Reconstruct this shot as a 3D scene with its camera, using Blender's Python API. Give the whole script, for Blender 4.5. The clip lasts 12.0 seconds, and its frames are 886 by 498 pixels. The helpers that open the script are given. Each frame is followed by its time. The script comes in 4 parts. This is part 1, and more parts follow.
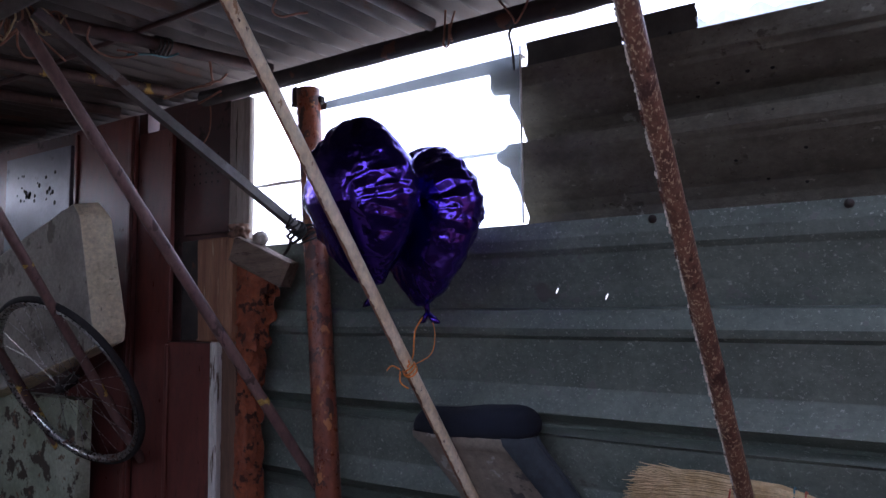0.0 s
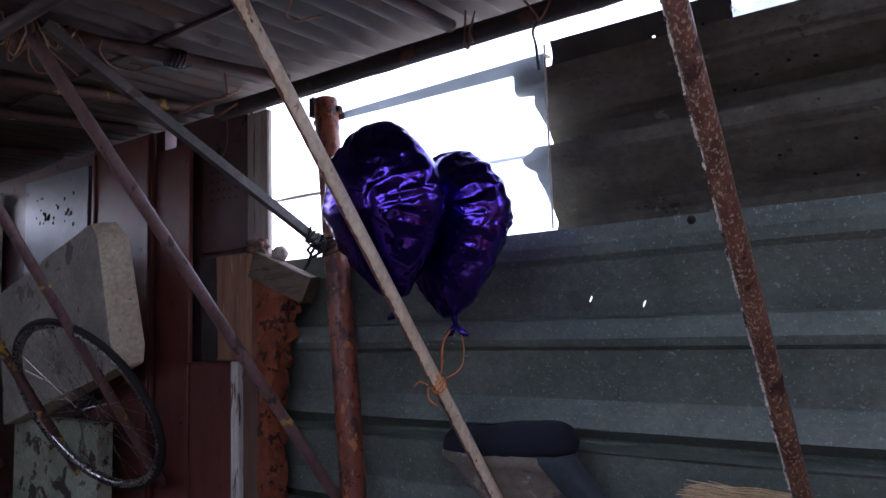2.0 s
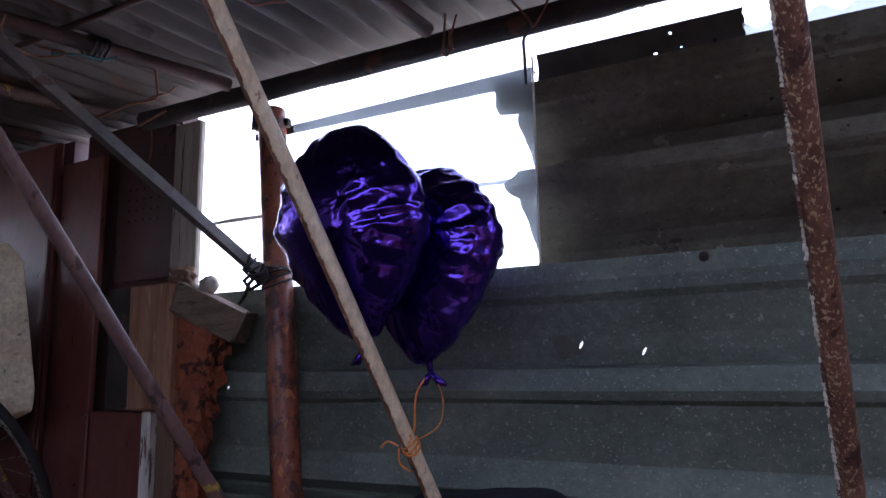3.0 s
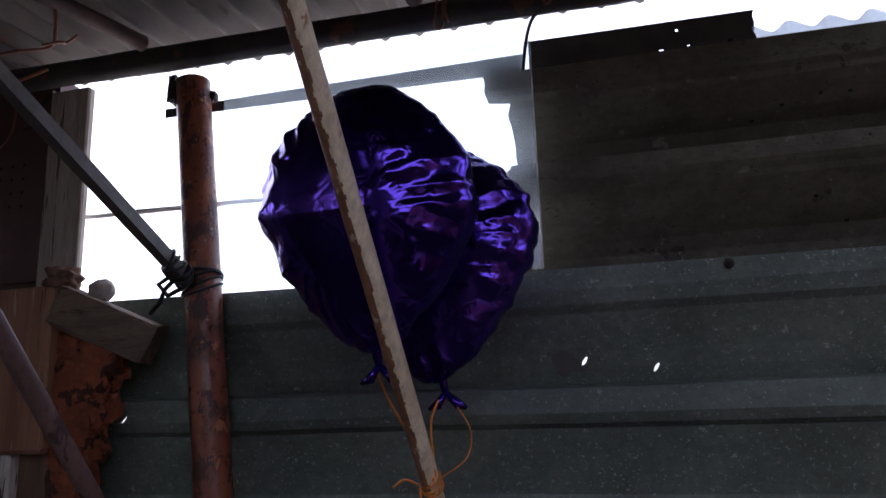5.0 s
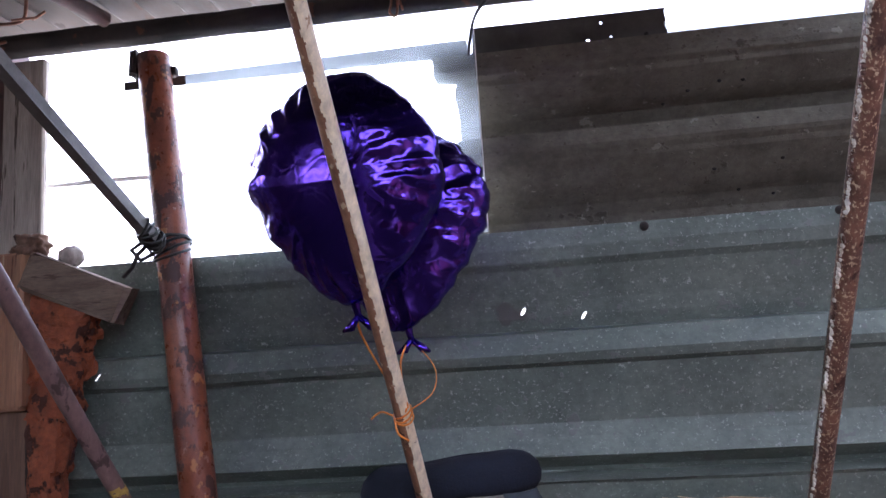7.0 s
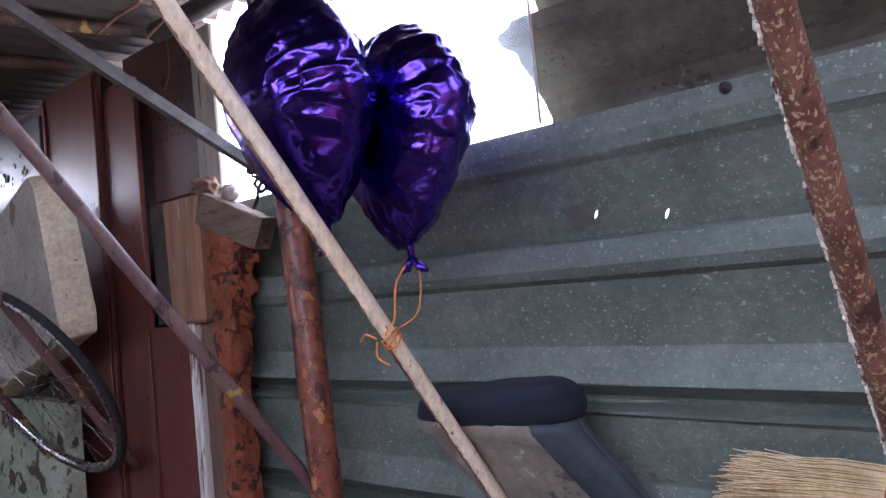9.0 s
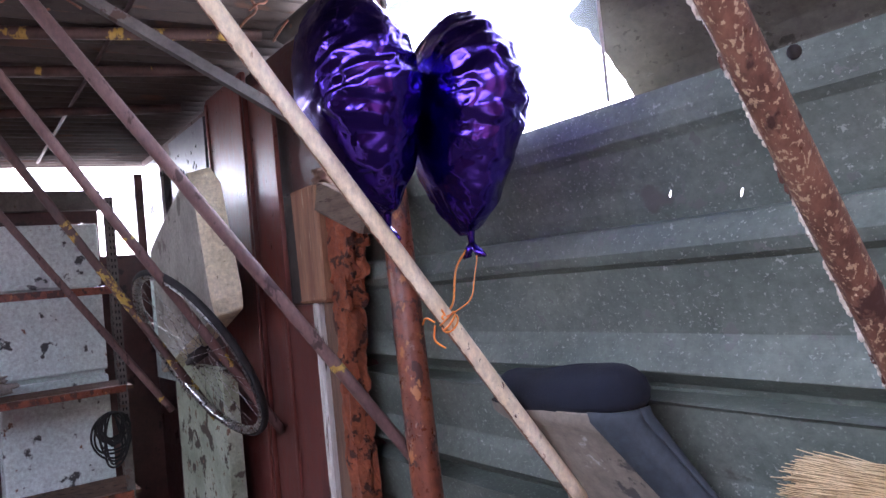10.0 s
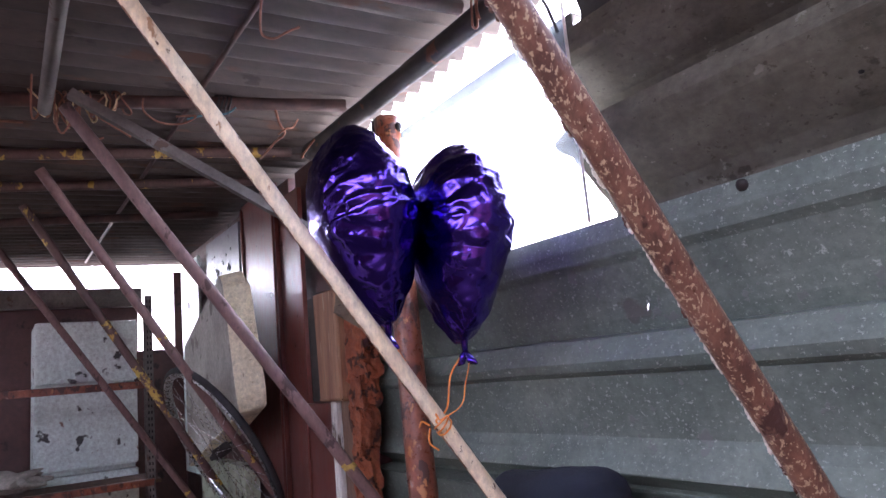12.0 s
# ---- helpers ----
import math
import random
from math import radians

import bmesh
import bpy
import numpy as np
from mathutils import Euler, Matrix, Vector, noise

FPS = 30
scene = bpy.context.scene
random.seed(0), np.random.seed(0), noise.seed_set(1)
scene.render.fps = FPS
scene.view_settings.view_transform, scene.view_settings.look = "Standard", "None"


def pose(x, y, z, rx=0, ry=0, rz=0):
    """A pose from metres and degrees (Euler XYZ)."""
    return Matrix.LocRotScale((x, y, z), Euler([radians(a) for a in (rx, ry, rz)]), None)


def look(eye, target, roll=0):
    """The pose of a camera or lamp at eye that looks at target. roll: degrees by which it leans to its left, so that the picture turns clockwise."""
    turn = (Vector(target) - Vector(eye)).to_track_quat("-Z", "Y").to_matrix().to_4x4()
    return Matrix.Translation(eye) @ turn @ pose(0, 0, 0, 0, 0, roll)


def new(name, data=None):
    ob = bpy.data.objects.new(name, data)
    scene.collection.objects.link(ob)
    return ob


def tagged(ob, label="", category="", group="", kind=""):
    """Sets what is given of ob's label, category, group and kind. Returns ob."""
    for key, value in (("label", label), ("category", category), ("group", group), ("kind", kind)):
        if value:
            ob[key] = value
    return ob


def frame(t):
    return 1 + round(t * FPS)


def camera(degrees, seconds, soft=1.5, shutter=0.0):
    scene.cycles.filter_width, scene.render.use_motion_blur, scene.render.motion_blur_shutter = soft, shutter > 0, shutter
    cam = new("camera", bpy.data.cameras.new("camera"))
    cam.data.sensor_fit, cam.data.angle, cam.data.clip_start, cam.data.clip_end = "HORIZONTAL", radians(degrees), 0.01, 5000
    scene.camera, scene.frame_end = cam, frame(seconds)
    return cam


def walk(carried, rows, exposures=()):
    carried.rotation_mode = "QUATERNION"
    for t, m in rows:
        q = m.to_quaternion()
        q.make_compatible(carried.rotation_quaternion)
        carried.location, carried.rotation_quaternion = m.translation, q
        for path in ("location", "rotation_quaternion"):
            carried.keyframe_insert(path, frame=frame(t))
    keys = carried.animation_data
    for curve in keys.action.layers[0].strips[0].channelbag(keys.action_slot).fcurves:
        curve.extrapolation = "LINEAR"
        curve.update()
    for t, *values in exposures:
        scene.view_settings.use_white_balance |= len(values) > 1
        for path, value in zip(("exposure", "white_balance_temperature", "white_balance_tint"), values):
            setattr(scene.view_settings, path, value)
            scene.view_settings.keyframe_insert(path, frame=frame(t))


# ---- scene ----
cam = camera(64.1, 12.0)
METRES, EYE, TILT, LEAN, TURN = 2.6, 1.45, 4.69, 0.55, 33.97
ROWS = [
    (0.0, 0.0, 0.0, 0.0, 0.0, 0.0, -0.0),
    (0.5, 0.0015, 0.004, -0.008, 2.99, -0.56, 0.45),
    (1.0, 0.0027, 0.0098, -0.0068, 4.47, 0.23, 1.74),
    (1.5, -0.0032, 0.0223, -0.0065, 2.96, 0.94, 1.38),
    (2.0, -0.0062, 0.0325, -0.0068, 1.65, 1.34, 1.43),
    (2.5, -0.0331, 0.0786, -0.004, -1.35, 2.67, 0.39),
    (3.0, -0.0561, 0.1345, -0.0132, -5.25, 4.88, -0.04),
    (5.0, -0.1758, 0.2542, -0.029, -20.26, 7.43, -0.27),
    (5.5, -0.2358, 0.3022, -0.034, -29.27, 7.15, -0.79),
    (6.0, -0.2476, 0.2426, -0.0347, -25.5, 4.22, -1.58),
    (6.5, -0.2471, 0.2185, -0.0382, -27.06, 5.4, -0.33),
    (7.0, -0.2362, 0.2042, -0.0383, -27.29, 4.69, 0.95),
    (7.5, -0.1931, 0.1879, -0.041, -23.68, -0.55, 4.91),
    (9.5, 0.0882, 0.2362, -0.0438, 7.12, -2.91, 2.89),
    (10.0, 0.1406, 0.2114, -0.0427, 20.26, -2.39, 6.68),
    (10.5, 0.1701, 0.1882, -0.0345, 22.48, 0.29, 8.1),
    (11.0, 0.1745, 0.1827, -0.0354, 23.07, 1.23, 7.8),
    (11.5, 0.1833, 0.1744, -0.0363, 24.27, 3.37, 6.63),
    (12.0, 0.1889, 0.1757, -0.0313, 23.22, 5.25, 6.55),
]
ENDS = [
    (3.2, (-0.3293, 0.2668, 1.4798), (-1.3081, 1.9894, 1.753), -2.39),
    (4.8, (-0.6947, 0.3307, 1.4338), (-1.1837, 2.2382, 1.7832), -2.59),
    (7.7, (-0.6259, 0.2014, 1.3843), (-1.0111, 2.1615, 1.4825), -7.13),
    (9.3, (-0.1457, 0.5929, 1.3883), (-1.4995, 2.0624, 1.4773), -4.97),
]
EXPOSURES = [(0.0, 2.7, 5460, 23), (2.5, 2.7, 5460, 23), (5.0, 2.0, 5810, 21), (5.5, 1.92, 5810, 21), (6.0, 3.8, 5710, 21), (6.5, 3.8, 5660, 21), (7.5, 3.7, 5660, 21), (9.5, 4.3, 5650, 23), (10.5, 4.48, 5750, 25), (12.0, 4.3, 5800, 26)]
WAY = [(t, pose(0, 0, EYE, TILT, LEAN, TURN) @ pose(METRES * x, METRES * y, METRES * z, 90 + pitch, roll, yaw)) for t, x, y, z, yaw, pitch, roll in ROWS]
WAY += [(t, look(eye, target, roll)) for t, eye, target, roll in ENDS]
walk(cam, sorted(WAY, key=lambda row: row[0]), EXPOSURES)

# ---- exposure is keyed above; world and lights ----
world = bpy.data.worlds.new("sky")
scene.world = world
world.use_nodes = True
wn = world.node_tree
bg = wn.nodes["Background"]
sky = wn.nodes.new("ShaderNodeTexSky")
sky.sky_type, sky.sun_disc = "NISHITA", False
sky.sun_elevation, sky.sun_rotation = radians(50), radians(270)
sky.air_density, sky.dust_density = 1.0, 3.0
haze = wn.nodes.new("ShaderNodeHueSaturation")
haze.inputs["Saturation"].default_value = 0.3
wn.links.new(sky.outputs[0], haze.inputs["Color"])
wn.links.new(haze.outputs[0], bg.inputs[0])
bg.inputs[1].default_value = 0.15

sun_data = bpy.data.lights.new("sun", "SUN")
sun_data.energy, sun_data.angle, sun_data.color = 2.5, radians(1.0), (1.0, 0.98, 0.95)
sun = new("sun", sun_data)
sun.matrix_world = look((-6.4, 0.0, 7.66), (0, 0, 0))


# ---- materials ----
def node(nt, kind, **inputs):
    n = nt.nodes.new(kind)
    for key, value in inputs.items():
        n.inputs[key.replace("_", " ")].default_value = value
    return n


def ramp(nt, source, stops):
    r = nt.nodes.new("ShaderNodeValToRGB")
    while len(r.color_ramp.elements) < len(stops):
        r.color_ramp.elements.new(0.5)
    for e, (p, c) in zip(r.color_ramp.elements, stops):
        e.position, e.color = p, (*c, 1) if len(c) == 3 else c
    nt.links.new(source, r.inputs[0])
    return r.outputs[0]


def grey(v):
    return (v, v, v)


def surf(name, a, b, scale=6.0, rough=0.7, metal=0.0, bump=0.3, grain=90.0, stretch=(1, 1, 1), spots=(), spread=0.14, wave=0.002):
    """A worn surface: two colours mixed by a broad noise, fine grain, spots = rows of (colour, scale, how much, roughness, metal)."""
    m = bpy.data.materials.new(name)
    m.use_nodes = True
    nt = m.node_tree
    link = nt.links.new
    bsdf = nt.nodes["Principled BSDF"]
    co = nt.nodes.new("ShaderNodeTexCoord")
    mp = node(nt, "ShaderNodeMapping", Scale=stretch)
    link(co.outputs["Object"], mp.inputs[0])
    broad = node(nt, "ShaderNodeTexNoise", Scale=scale, Detail=6.0, Roughness=0.62)
    fine = node(nt, "ShaderNodeTexNoise", Scale=grain, Detail=4.0, Roughness=0.7)
    link(mp.outputs[0], broad.inputs["Vector"])
    link(mp.outputs[0], fine.inputs["Vector"])
    col = ramp(nt, broad.outputs[0], [(0.5 - spread, a), (0.5 + spread, b)])
    shade = ramp(nt, fine.outputs[0], [(0.3, grey(0.72)), (0.7, grey(1.18))])
    mul = nt.nodes.new("ShaderNodeMix")
    mul.data_type, mul.blend_type = "RGBA", "MULTIPLY"
    mul.inputs[0].default_value = 1.0
    link(col, mul.inputs[6])
    link(shade, mul.inputs[7])
    col = mul.outputs[2]
    rough_out = ramp(nt, fine.outputs[0], [(0.3, grey(max(rough - 0.1, 0.03))), (0.7, grey(min(rough + 0.12, 1)))])
    metal_out = None
    height = fine.outputs[0]
    for i, (c, sc, amount, rg, mt) in enumerate(spots):
        sp = node(nt, "ShaderNodeTexNoise", Scale=sc, Detail=5.0, Roughness=0.6)
        off = node(nt, "ShaderNodeMapping", Location=(3.7 * i + 1.3, 2.1 * i, 0.7), Scale=stretch)
        link(co.outputs["Object"], off.inputs[0])
        link(off.outputs[0], sp.inputs["Vector"])
        edge = 0.72 - 0.44 * amount
        mask = ramp(nt, sp.outputs[0], [(edge - 0.015, grey(0)), (edge + 0.02, grey(1))])
        mx = nt.nodes.new("ShaderNodeMix")
        mx.data_type = "RGBA"
        link(mask, mx.inputs[0])
        link(col, mx.inputs[6])
        mx.inputs[7].default_value = (*c, 1)
        col = mx.outputs[2]
        rm = nt.nodes.new("ShaderNodeMix")
        link(mask, rm.inputs[0])
        link(rough_out, rm.inputs[2])
        rm.inputs[3].default_value = rg
        rough_out = rm.outputs[0]
        if metal or mt:
            mm = nt.nodes.new("ShaderNodeMix")
            link(mask, mm.inputs[0])
            if metal_out:
                link(metal_out, mm.inputs[2])
            else:
                mm.inputs[2].default_value = metal
            mm.inputs[3].default_value = mt
            metal_out = mm.outputs[0]
        add = nt.nodes.new("ShaderNodeMath")
        add.operation = "MULTIPLY_ADD"
        link(mask, add.inputs[0])
        add.inputs[1].default_value = 0.6
        link(height, add.inputs[2])
        height = add.outputs[0]
    link(col, bsdf.inputs["Base Color"])
    link(rough_out, bsdf.inputs["Roughness"])
    if metal_out:
        link(metal_out, bsdf.inputs["Metallic"])
    else:
        bsdf.inputs["Metallic"].default_value = metal
    bp = node(nt, "ShaderNodeBump", Strength=bump, Distance=wave)
    link(height, bp.inputs["Height"])
    link(bp.outputs[0], bsdf.inputs["Normal"])
    return m


M = {}
M["cement"] = surf("fibre_cement", (0.085, 0.076, 0.055), (0.15, 0.138, 0.104), 7, 0.9, 0, 0.7, 60, (0.8, 1, 1), [((0.065, 0.054, 0.04), 16, 0.1, 0.95, 0), ((0.2, 0.185, 0.15), 30, 0.12, 0.9, 0), ((0.075, 0.066, 0.048), 75, 0.2, 0.95, 0)], wave=0.003)
M["galv"] = surf("weathered_galvanised", (0.112, 0.138, 0.115), (0.195, 0.23, 0.192), 4.0, 0.6, 0.15, 0.4, 55, (0.9, 1, 1), [((0.33, 0.365, 0.32), 80, 0.13, 0.5, 0.1), ((0.29, 0.325, 0.285), 150, 0.2, 0.6, 0.1), ((0.12, 0.12, 0.105), 5, 0.1, 0.8, 0), ((0.16, 0.17, 0.155), 22, 0.2, 0.75, 0.05)])
M["roof"] = surf("roof_zinc", (0.052, 0.038, 0.031), (0.1, 0.077, 0.064), 3.0, 0.7, 0.1, 0.3, 60, (1.5, 0.4, 1), [((0.1, 0.055, 0.038), 6, 0.24, 0.9, 0), ((0.05, 0.035, 0.03), 14, 0.18, 0.9, 0)])
M["black_steel"] = surf("dark_steel", (0.02, 0.017, 0.015), (0.05, 0.04, 0.035), 8, 0.75, 0.1, 0.4, 80, spots=[((0.11, 0.05, 0.03), 14, 0.2, 0.9, 0)])
M["dark_plate"] = surf("dark_sheet_metal", (0.03, 0.028, 0.026), (0.06, 0.055, 0.05), 8, 0.8, 0.0, 0.3)
M["rust_post"] = surf("rusty_post_paint", (0.13, 0.036, 0.022), (0.27, 0.082, 0.038), 14, 0.32, 0.0, 0.5, 60, (1, 1, 0.7), [((0.065, 0.024, 0.018), 20, 0.36, 0.5, 0), ((0.42, 0.17, 0.06), 26, 0.2, 0.5, 0), ((0.3, 0.16, 0.12), 55, 0.14, 0.5, 0)])
M["rust_pipe"] = surf("rusty_pipe", (0.115, 0.052, 0.036), (0.25, 0.12, 0.075), 26, 0.36, 0.1, 0.6, 110, (1, 1, 0.6), [((0.24, 0.12, 0.075), 40, 0.16, 0.45, 0), ((0.52, 0.37, 0.23), 210, 0.32, 0.45, 0), ((0.07, 0.03, 0.022), 16, 0.24, 0.8, 0)])
M["rafter_rust"] = surf("dark_rusty_pipe", (0.045, 0.026, 0.022), (0.1, 0.048, 0.038), 14, 0.65, 0.1, 0.5, 90)
M["flake"] = surf("paint_flake", (0.55, 0.49, 0.39), (0.72, 0.67, 0.57), 30, 0.8, 0, 0.6, spots=[((0.1, 0.045, 0.03), 40, 0.35, 0.9, 0)])
M["cream_paint"] = surf("chipped_cream_paint", (0.8, 0.66, 0.44), (0.9, 0.8, 0.6), 11, 0.4, 0, 0.5, 80, (1, 1, 0.5), [((0.42, 0.25, 0.13), 26, 0.16, 0.75, 0), ((0.1, 0.05, 0.03), 60, 0.1, 0.9, 0)])
M["rust_side"] = surf("rusted_bar_side", (0.17, 0.075, 0.04), (0.34, 0.17, 0.09), 24, 0.6, 0, 0.6, 110, (1, 1, 0.5), [((0.5, 0.36, 0.22), 70, 0.2, 0.6, 0), ((0.08, 0.035, 0.022), 30, 0.2, 0.8, 0)])
M["mauve_paint"] = surf("dull_brown_rod_paint", (0.13, 0.075, 0.068), (0.21, 0.125, 0.11), 10, 0.55, 0.1, 0.4, 90, (1, 1, 0.5), [((0.07, 0.04, 0.035), 18, 0.25, 0.8, 0)])
M["yellow"] = surf("yellow_paint", (0.42, 0.28, 0.06), (0.56, 0.39, 0.09), 40, 0.6, 0, 0.4, spots=[((0.14, 0.07, 0.05), 60, 0.3, 0.8, 0)])
M["rod_yellow"] = surf("rod_with_yellow_paint", (0.075, 0.042, 0.036), (0.13, 0.075, 0.062), 10, 0.6, 0.1, 0.4, 90, (1, 1, 0.5), [((0.48, 0.31, 0.06), 14, 0.3, 0.6, 0)])
M["grey_bar"] = surf("grey_flat_bar", (0.10, 0.088, 0.078), (0.17, 0.15, 0.135), 10, 0.6, 0.3, 0.4, spots=[((0.09, 0.055, 0.04), 22, 0.22, 0.8, 0)])
M["maroon"] = surf("maroon_gloss_panel", (0.10, 0.028, 0.022), (0.17, 0.052, 0.04), 2.5, 0.36, 0.0, 0.12, 50, (1, 1, 0.3), [((0.095, 0.029, 0.024), 5, 0.22, 0.36, 0)])
M["maroon_dark"] = surf("dark_maroon_panel", (0.055, 0.022, 0.02), (0.1, 0.04, 0.036), 3, 0.42, 0.0, 0.15, 50, spots=[((0.03, 0.016, 0.015), 8, 0.2, 0.7, 0)])
M["hole"] = surf("dark_hole", (0.006, 0.006, 0.006), (0.012, 0.011, 0.01), 8, 0.95)
M["white_enamel"] = surf("rusted_white_enamel", (0.60, 0.72, 0.69), (0.76, 0.85, 0.82), 2.5, 0.35, 0, 0.15, 60, spots=[((0.5, 0.53, 0.54), 3.0, 0.22, 0.7, 0), ((0.07, 0.075, 0.075), 9, 0.22, 0.8, 0), ((0.2, 0.1, 0.06), 14, 0.1, 0.9, 0)])
M["lavender"] = surf("lavender_grey_enamel", (0.085, 0.085, 0.115), (0.14, 0.14, 0.18), 3, 0.4, 0, 0.1, 60, spots=[((0.08, 0.07, 0.09), 8, 0.1, 0.6, 0)])
M["pale_green"] = surf("pale_green_enamel", (0.24, 0.27, 0.18), (0.46, 0.5, 0.38), 5, 0.5, 0, 0.2, 60, spots=[((0.07, 0.055, 0.04), 9, 0.3, 0.9, 0), ((0.18, 0.12, 0.08), 22, 0.22, 0.9, 0)])
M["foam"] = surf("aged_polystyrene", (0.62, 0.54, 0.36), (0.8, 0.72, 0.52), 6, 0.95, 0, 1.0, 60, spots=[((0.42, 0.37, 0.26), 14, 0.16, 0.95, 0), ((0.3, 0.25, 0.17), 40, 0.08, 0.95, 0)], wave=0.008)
M["worn_timber"] = surf("worn_offcut_timber", (0.12, 0.085, 0.06), (0.22, 0.165, 0.12), 8, 0.85, 0, 0.7, 60, (0.4, 4, 4), [((0.09, 0.06, 0.045), 14, 0.24, 0.9, 0)])
M["foam_face"] = surf("shaded_polystyrene", (0.26, 0.245, 0.21), (0.38, 0.36, 0.31), 4, 0.95, 0, 0.8, 60, spots=[((0.17, 0.155, 0.13), 8, 0.25, 0.95, 0)], wave=0.004)
M["timber"] = surf("old_brown_timber", (0.22, 0.1, 0.055), (0.34, 0.18, 0.1), 6, 0.75, 0, 0.5, 60, (3, 3, 0.25), [((0.1, 0.045, 0.028), 10, 0.24, 0.85, 0), ((0.4, 0.27, 0.17), 30, 0.12, 0.85, 0)])
M["grey_timber"] = surf("weathered_grey_timber", (0.3, 0.27, 0.23), (0.46, 0.42, 0.37), 6, 0.85, 0, 0.6, 60, (4, 4, 0.3), [((0.1, 0.085, 0.07), 12, 0.22, 0.9, 0)])
M["brown_timber"] = surf("brown_timber", (0.1, 0.055, 0.035), (0.19, 0.11, 0.07), 6, 0.8, 0, 0.6, 60, (3, 3, 0.3), [((0.04, 0.022, 0.016), 9, 0.22, 0.9, 0)])
M["white_timber"] = surf("flaking_white_timber", (0.5, 0.48, 0.43), (0.66, 0.64, 0.58), 8, 0.8, 0, 0.6, 60, (3, 3, 0.3), [((0.12, 0.085, 0.06), 22, 0.28, 0.9, 0)])
M["brick"] = surf("crumbling_red_brick", (0.2, 0.055, 0.026), (0.36, 0.105, 0.045), 14, 0.95, 0, 1.0, 70, spots=[((0.07, 0.025, 0.016), 20, 0.36, 0.95, 0)], wave=0.006)
M["chrome"] = surf("dull_chrome", (0.4, 0.4, 0.39), (0.56, 0.55, 0.53), 12, 0.28, 1.0, 0.2, 90, spots=[((0.13, 0.07, 0.045), 30, 0.26, 0.8, 0)])
M["rubber"] = surf("perished_rubber", (0.012, 0.012, 0.012), (0.028, 0.027, 0.026), 12, 0.8, 0, 0.4)
M["navy"] = surf("navy_fabric", (0.004, 0.006, 0.013), (0.009, 0.013, 0.026), 9, 1.0, 0, 0.7, 160)
M["grey_plastic"] = surf("scuffed_grey_plastic", (0.19, 0.165, 0.13), (0.32, 0.28, 0.225), 7, 0.65, 0, 0.4, 50, spots=[((0.42, 0.4, 0.36), 12, 0.14, 0.7, 0), ((0.08, 0.075, 0.07), 10, 0.2, 0.7, 0)])
M["blue_plastic"] = surf("dull_blue_plastic", (0.032, 0.042, 0.052), (0.065, 0.08, 0.092), 7, 0.85, 0, 0.3)
M["straw"] = surf("broom_straw", (0.5, 0.36, 0.18), (0.74, 0.58, 0.34), 20, 0.8, 0, 0.5, 120)
M["thread_blue"] = surf("blue_thread", (0.06, 0.17, 0.2), (0.1, 0.24, 0.28), 30, 0.8)
M["thread_red"] = surf("red_thread", (0.42, 0.08, 0.05), (0.5, 0.12, 0.08), 30, 0.8)
M["wire"] = surf("rusty_wire", (0.2, 0.085, 0.05), (0.34, 0.15, 0.09), 40, 0.6, 0.3, 0.4, 120)
M["dark_wire"] = surf("dark_wire", (0.03, 0.03, 0.03), (0.08, 0.075, 0.07), 40, 0.5, 0.6, 0.4, 120)
M["orange"] = surf("orange_ribbon", (0.72, 0.2, 0.02), (0.85, 0.3, 0.04), 30, 0.4)
M["lath"] = surf("glare_pale_lath", (0.72, 0.7, 0.67), (0.84, 0.82, 0.79), 12, 0.9, 0, 0.6, 60, (0.3, 3, 3))
M["concrete"] = surf("rough_concrete", (0.17, 0.165, 0.155), (0.27, 0.26, 0.245), 5, 0.95, 0, 0.8, 50, wave=0.005)
M["dark_earth"] = surf("low_bounce_dark_earth", (0.05, 0.042, 0.035), (0.09, 0.075, 0.06), 3, 0.95, 0, 0.8, 30, wave=0.01)
M["soil"] = surf("packed_soil", (0.3, 0.285, 0.26), (0.44, 0.42, 0.39), 2, 0.95, 0, 0.8, 30, wave=0.01)


def foil():
    m = bpy.data.materials.new("purple_foil")
    m.use_nodes = True
    nt = m.node_tree
    b = nt.nodes["Principled BSDF"]
    b.inputs["Metallic"].default_value = 1.0
    co = nt.nodes.new("ShaderNodeTexCoord")
    n1 = node(nt, "ShaderNodeTexNoise", Scale=5.0, Detail=3.0)
    nt.links.new(co.outputs["Object"], n1.inputs["Vector"])
    nt.links.new(ramp(nt, n1.outputs[0], [(0.35, (0.075, 0.034, 0.35)), (0.65, (0.115, 0.055, 0.48))]), b.inputs["Base Color"])
    nt.links.new(ramp(nt, n1.outputs[0], [(0.3, grey(0.16)), (0.7, grey(0.23))]), b.inputs["Roughness"])
    v = node(nt, "ShaderNodeTexVoronoi", Scale=48.0)
    v.feature = "DISTANCE_TO_EDGE"
    warp = node(nt, "ShaderNodeTexNoise", Scale=9.0, Detail=2.0)
    nt.links.new(co.outputs["Object"], warp.inputs["Vector"])
    mx = nt.nodes.new("ShaderNodeMix")
    mx.data_type = "VECTOR"
    mx.inputs[0].default_value = 0.12
    nt.links.new(co.outputs["Object"], mx.inputs[4])
    nt.links.new(warp.outputs["Color"], mx.inputs[5])
    nt.links.new(mx.outputs[1], v.inputs["Vector"])
    bp = node(nt, "ShaderNodeBump", Strength=0.22, Distance=0.004)
    nt.links.new(v.outputs["Distance"], bp.inputs["Height"])
    nt.links.new(bp.outputs[0], b.inputs["Normal"])
    return m


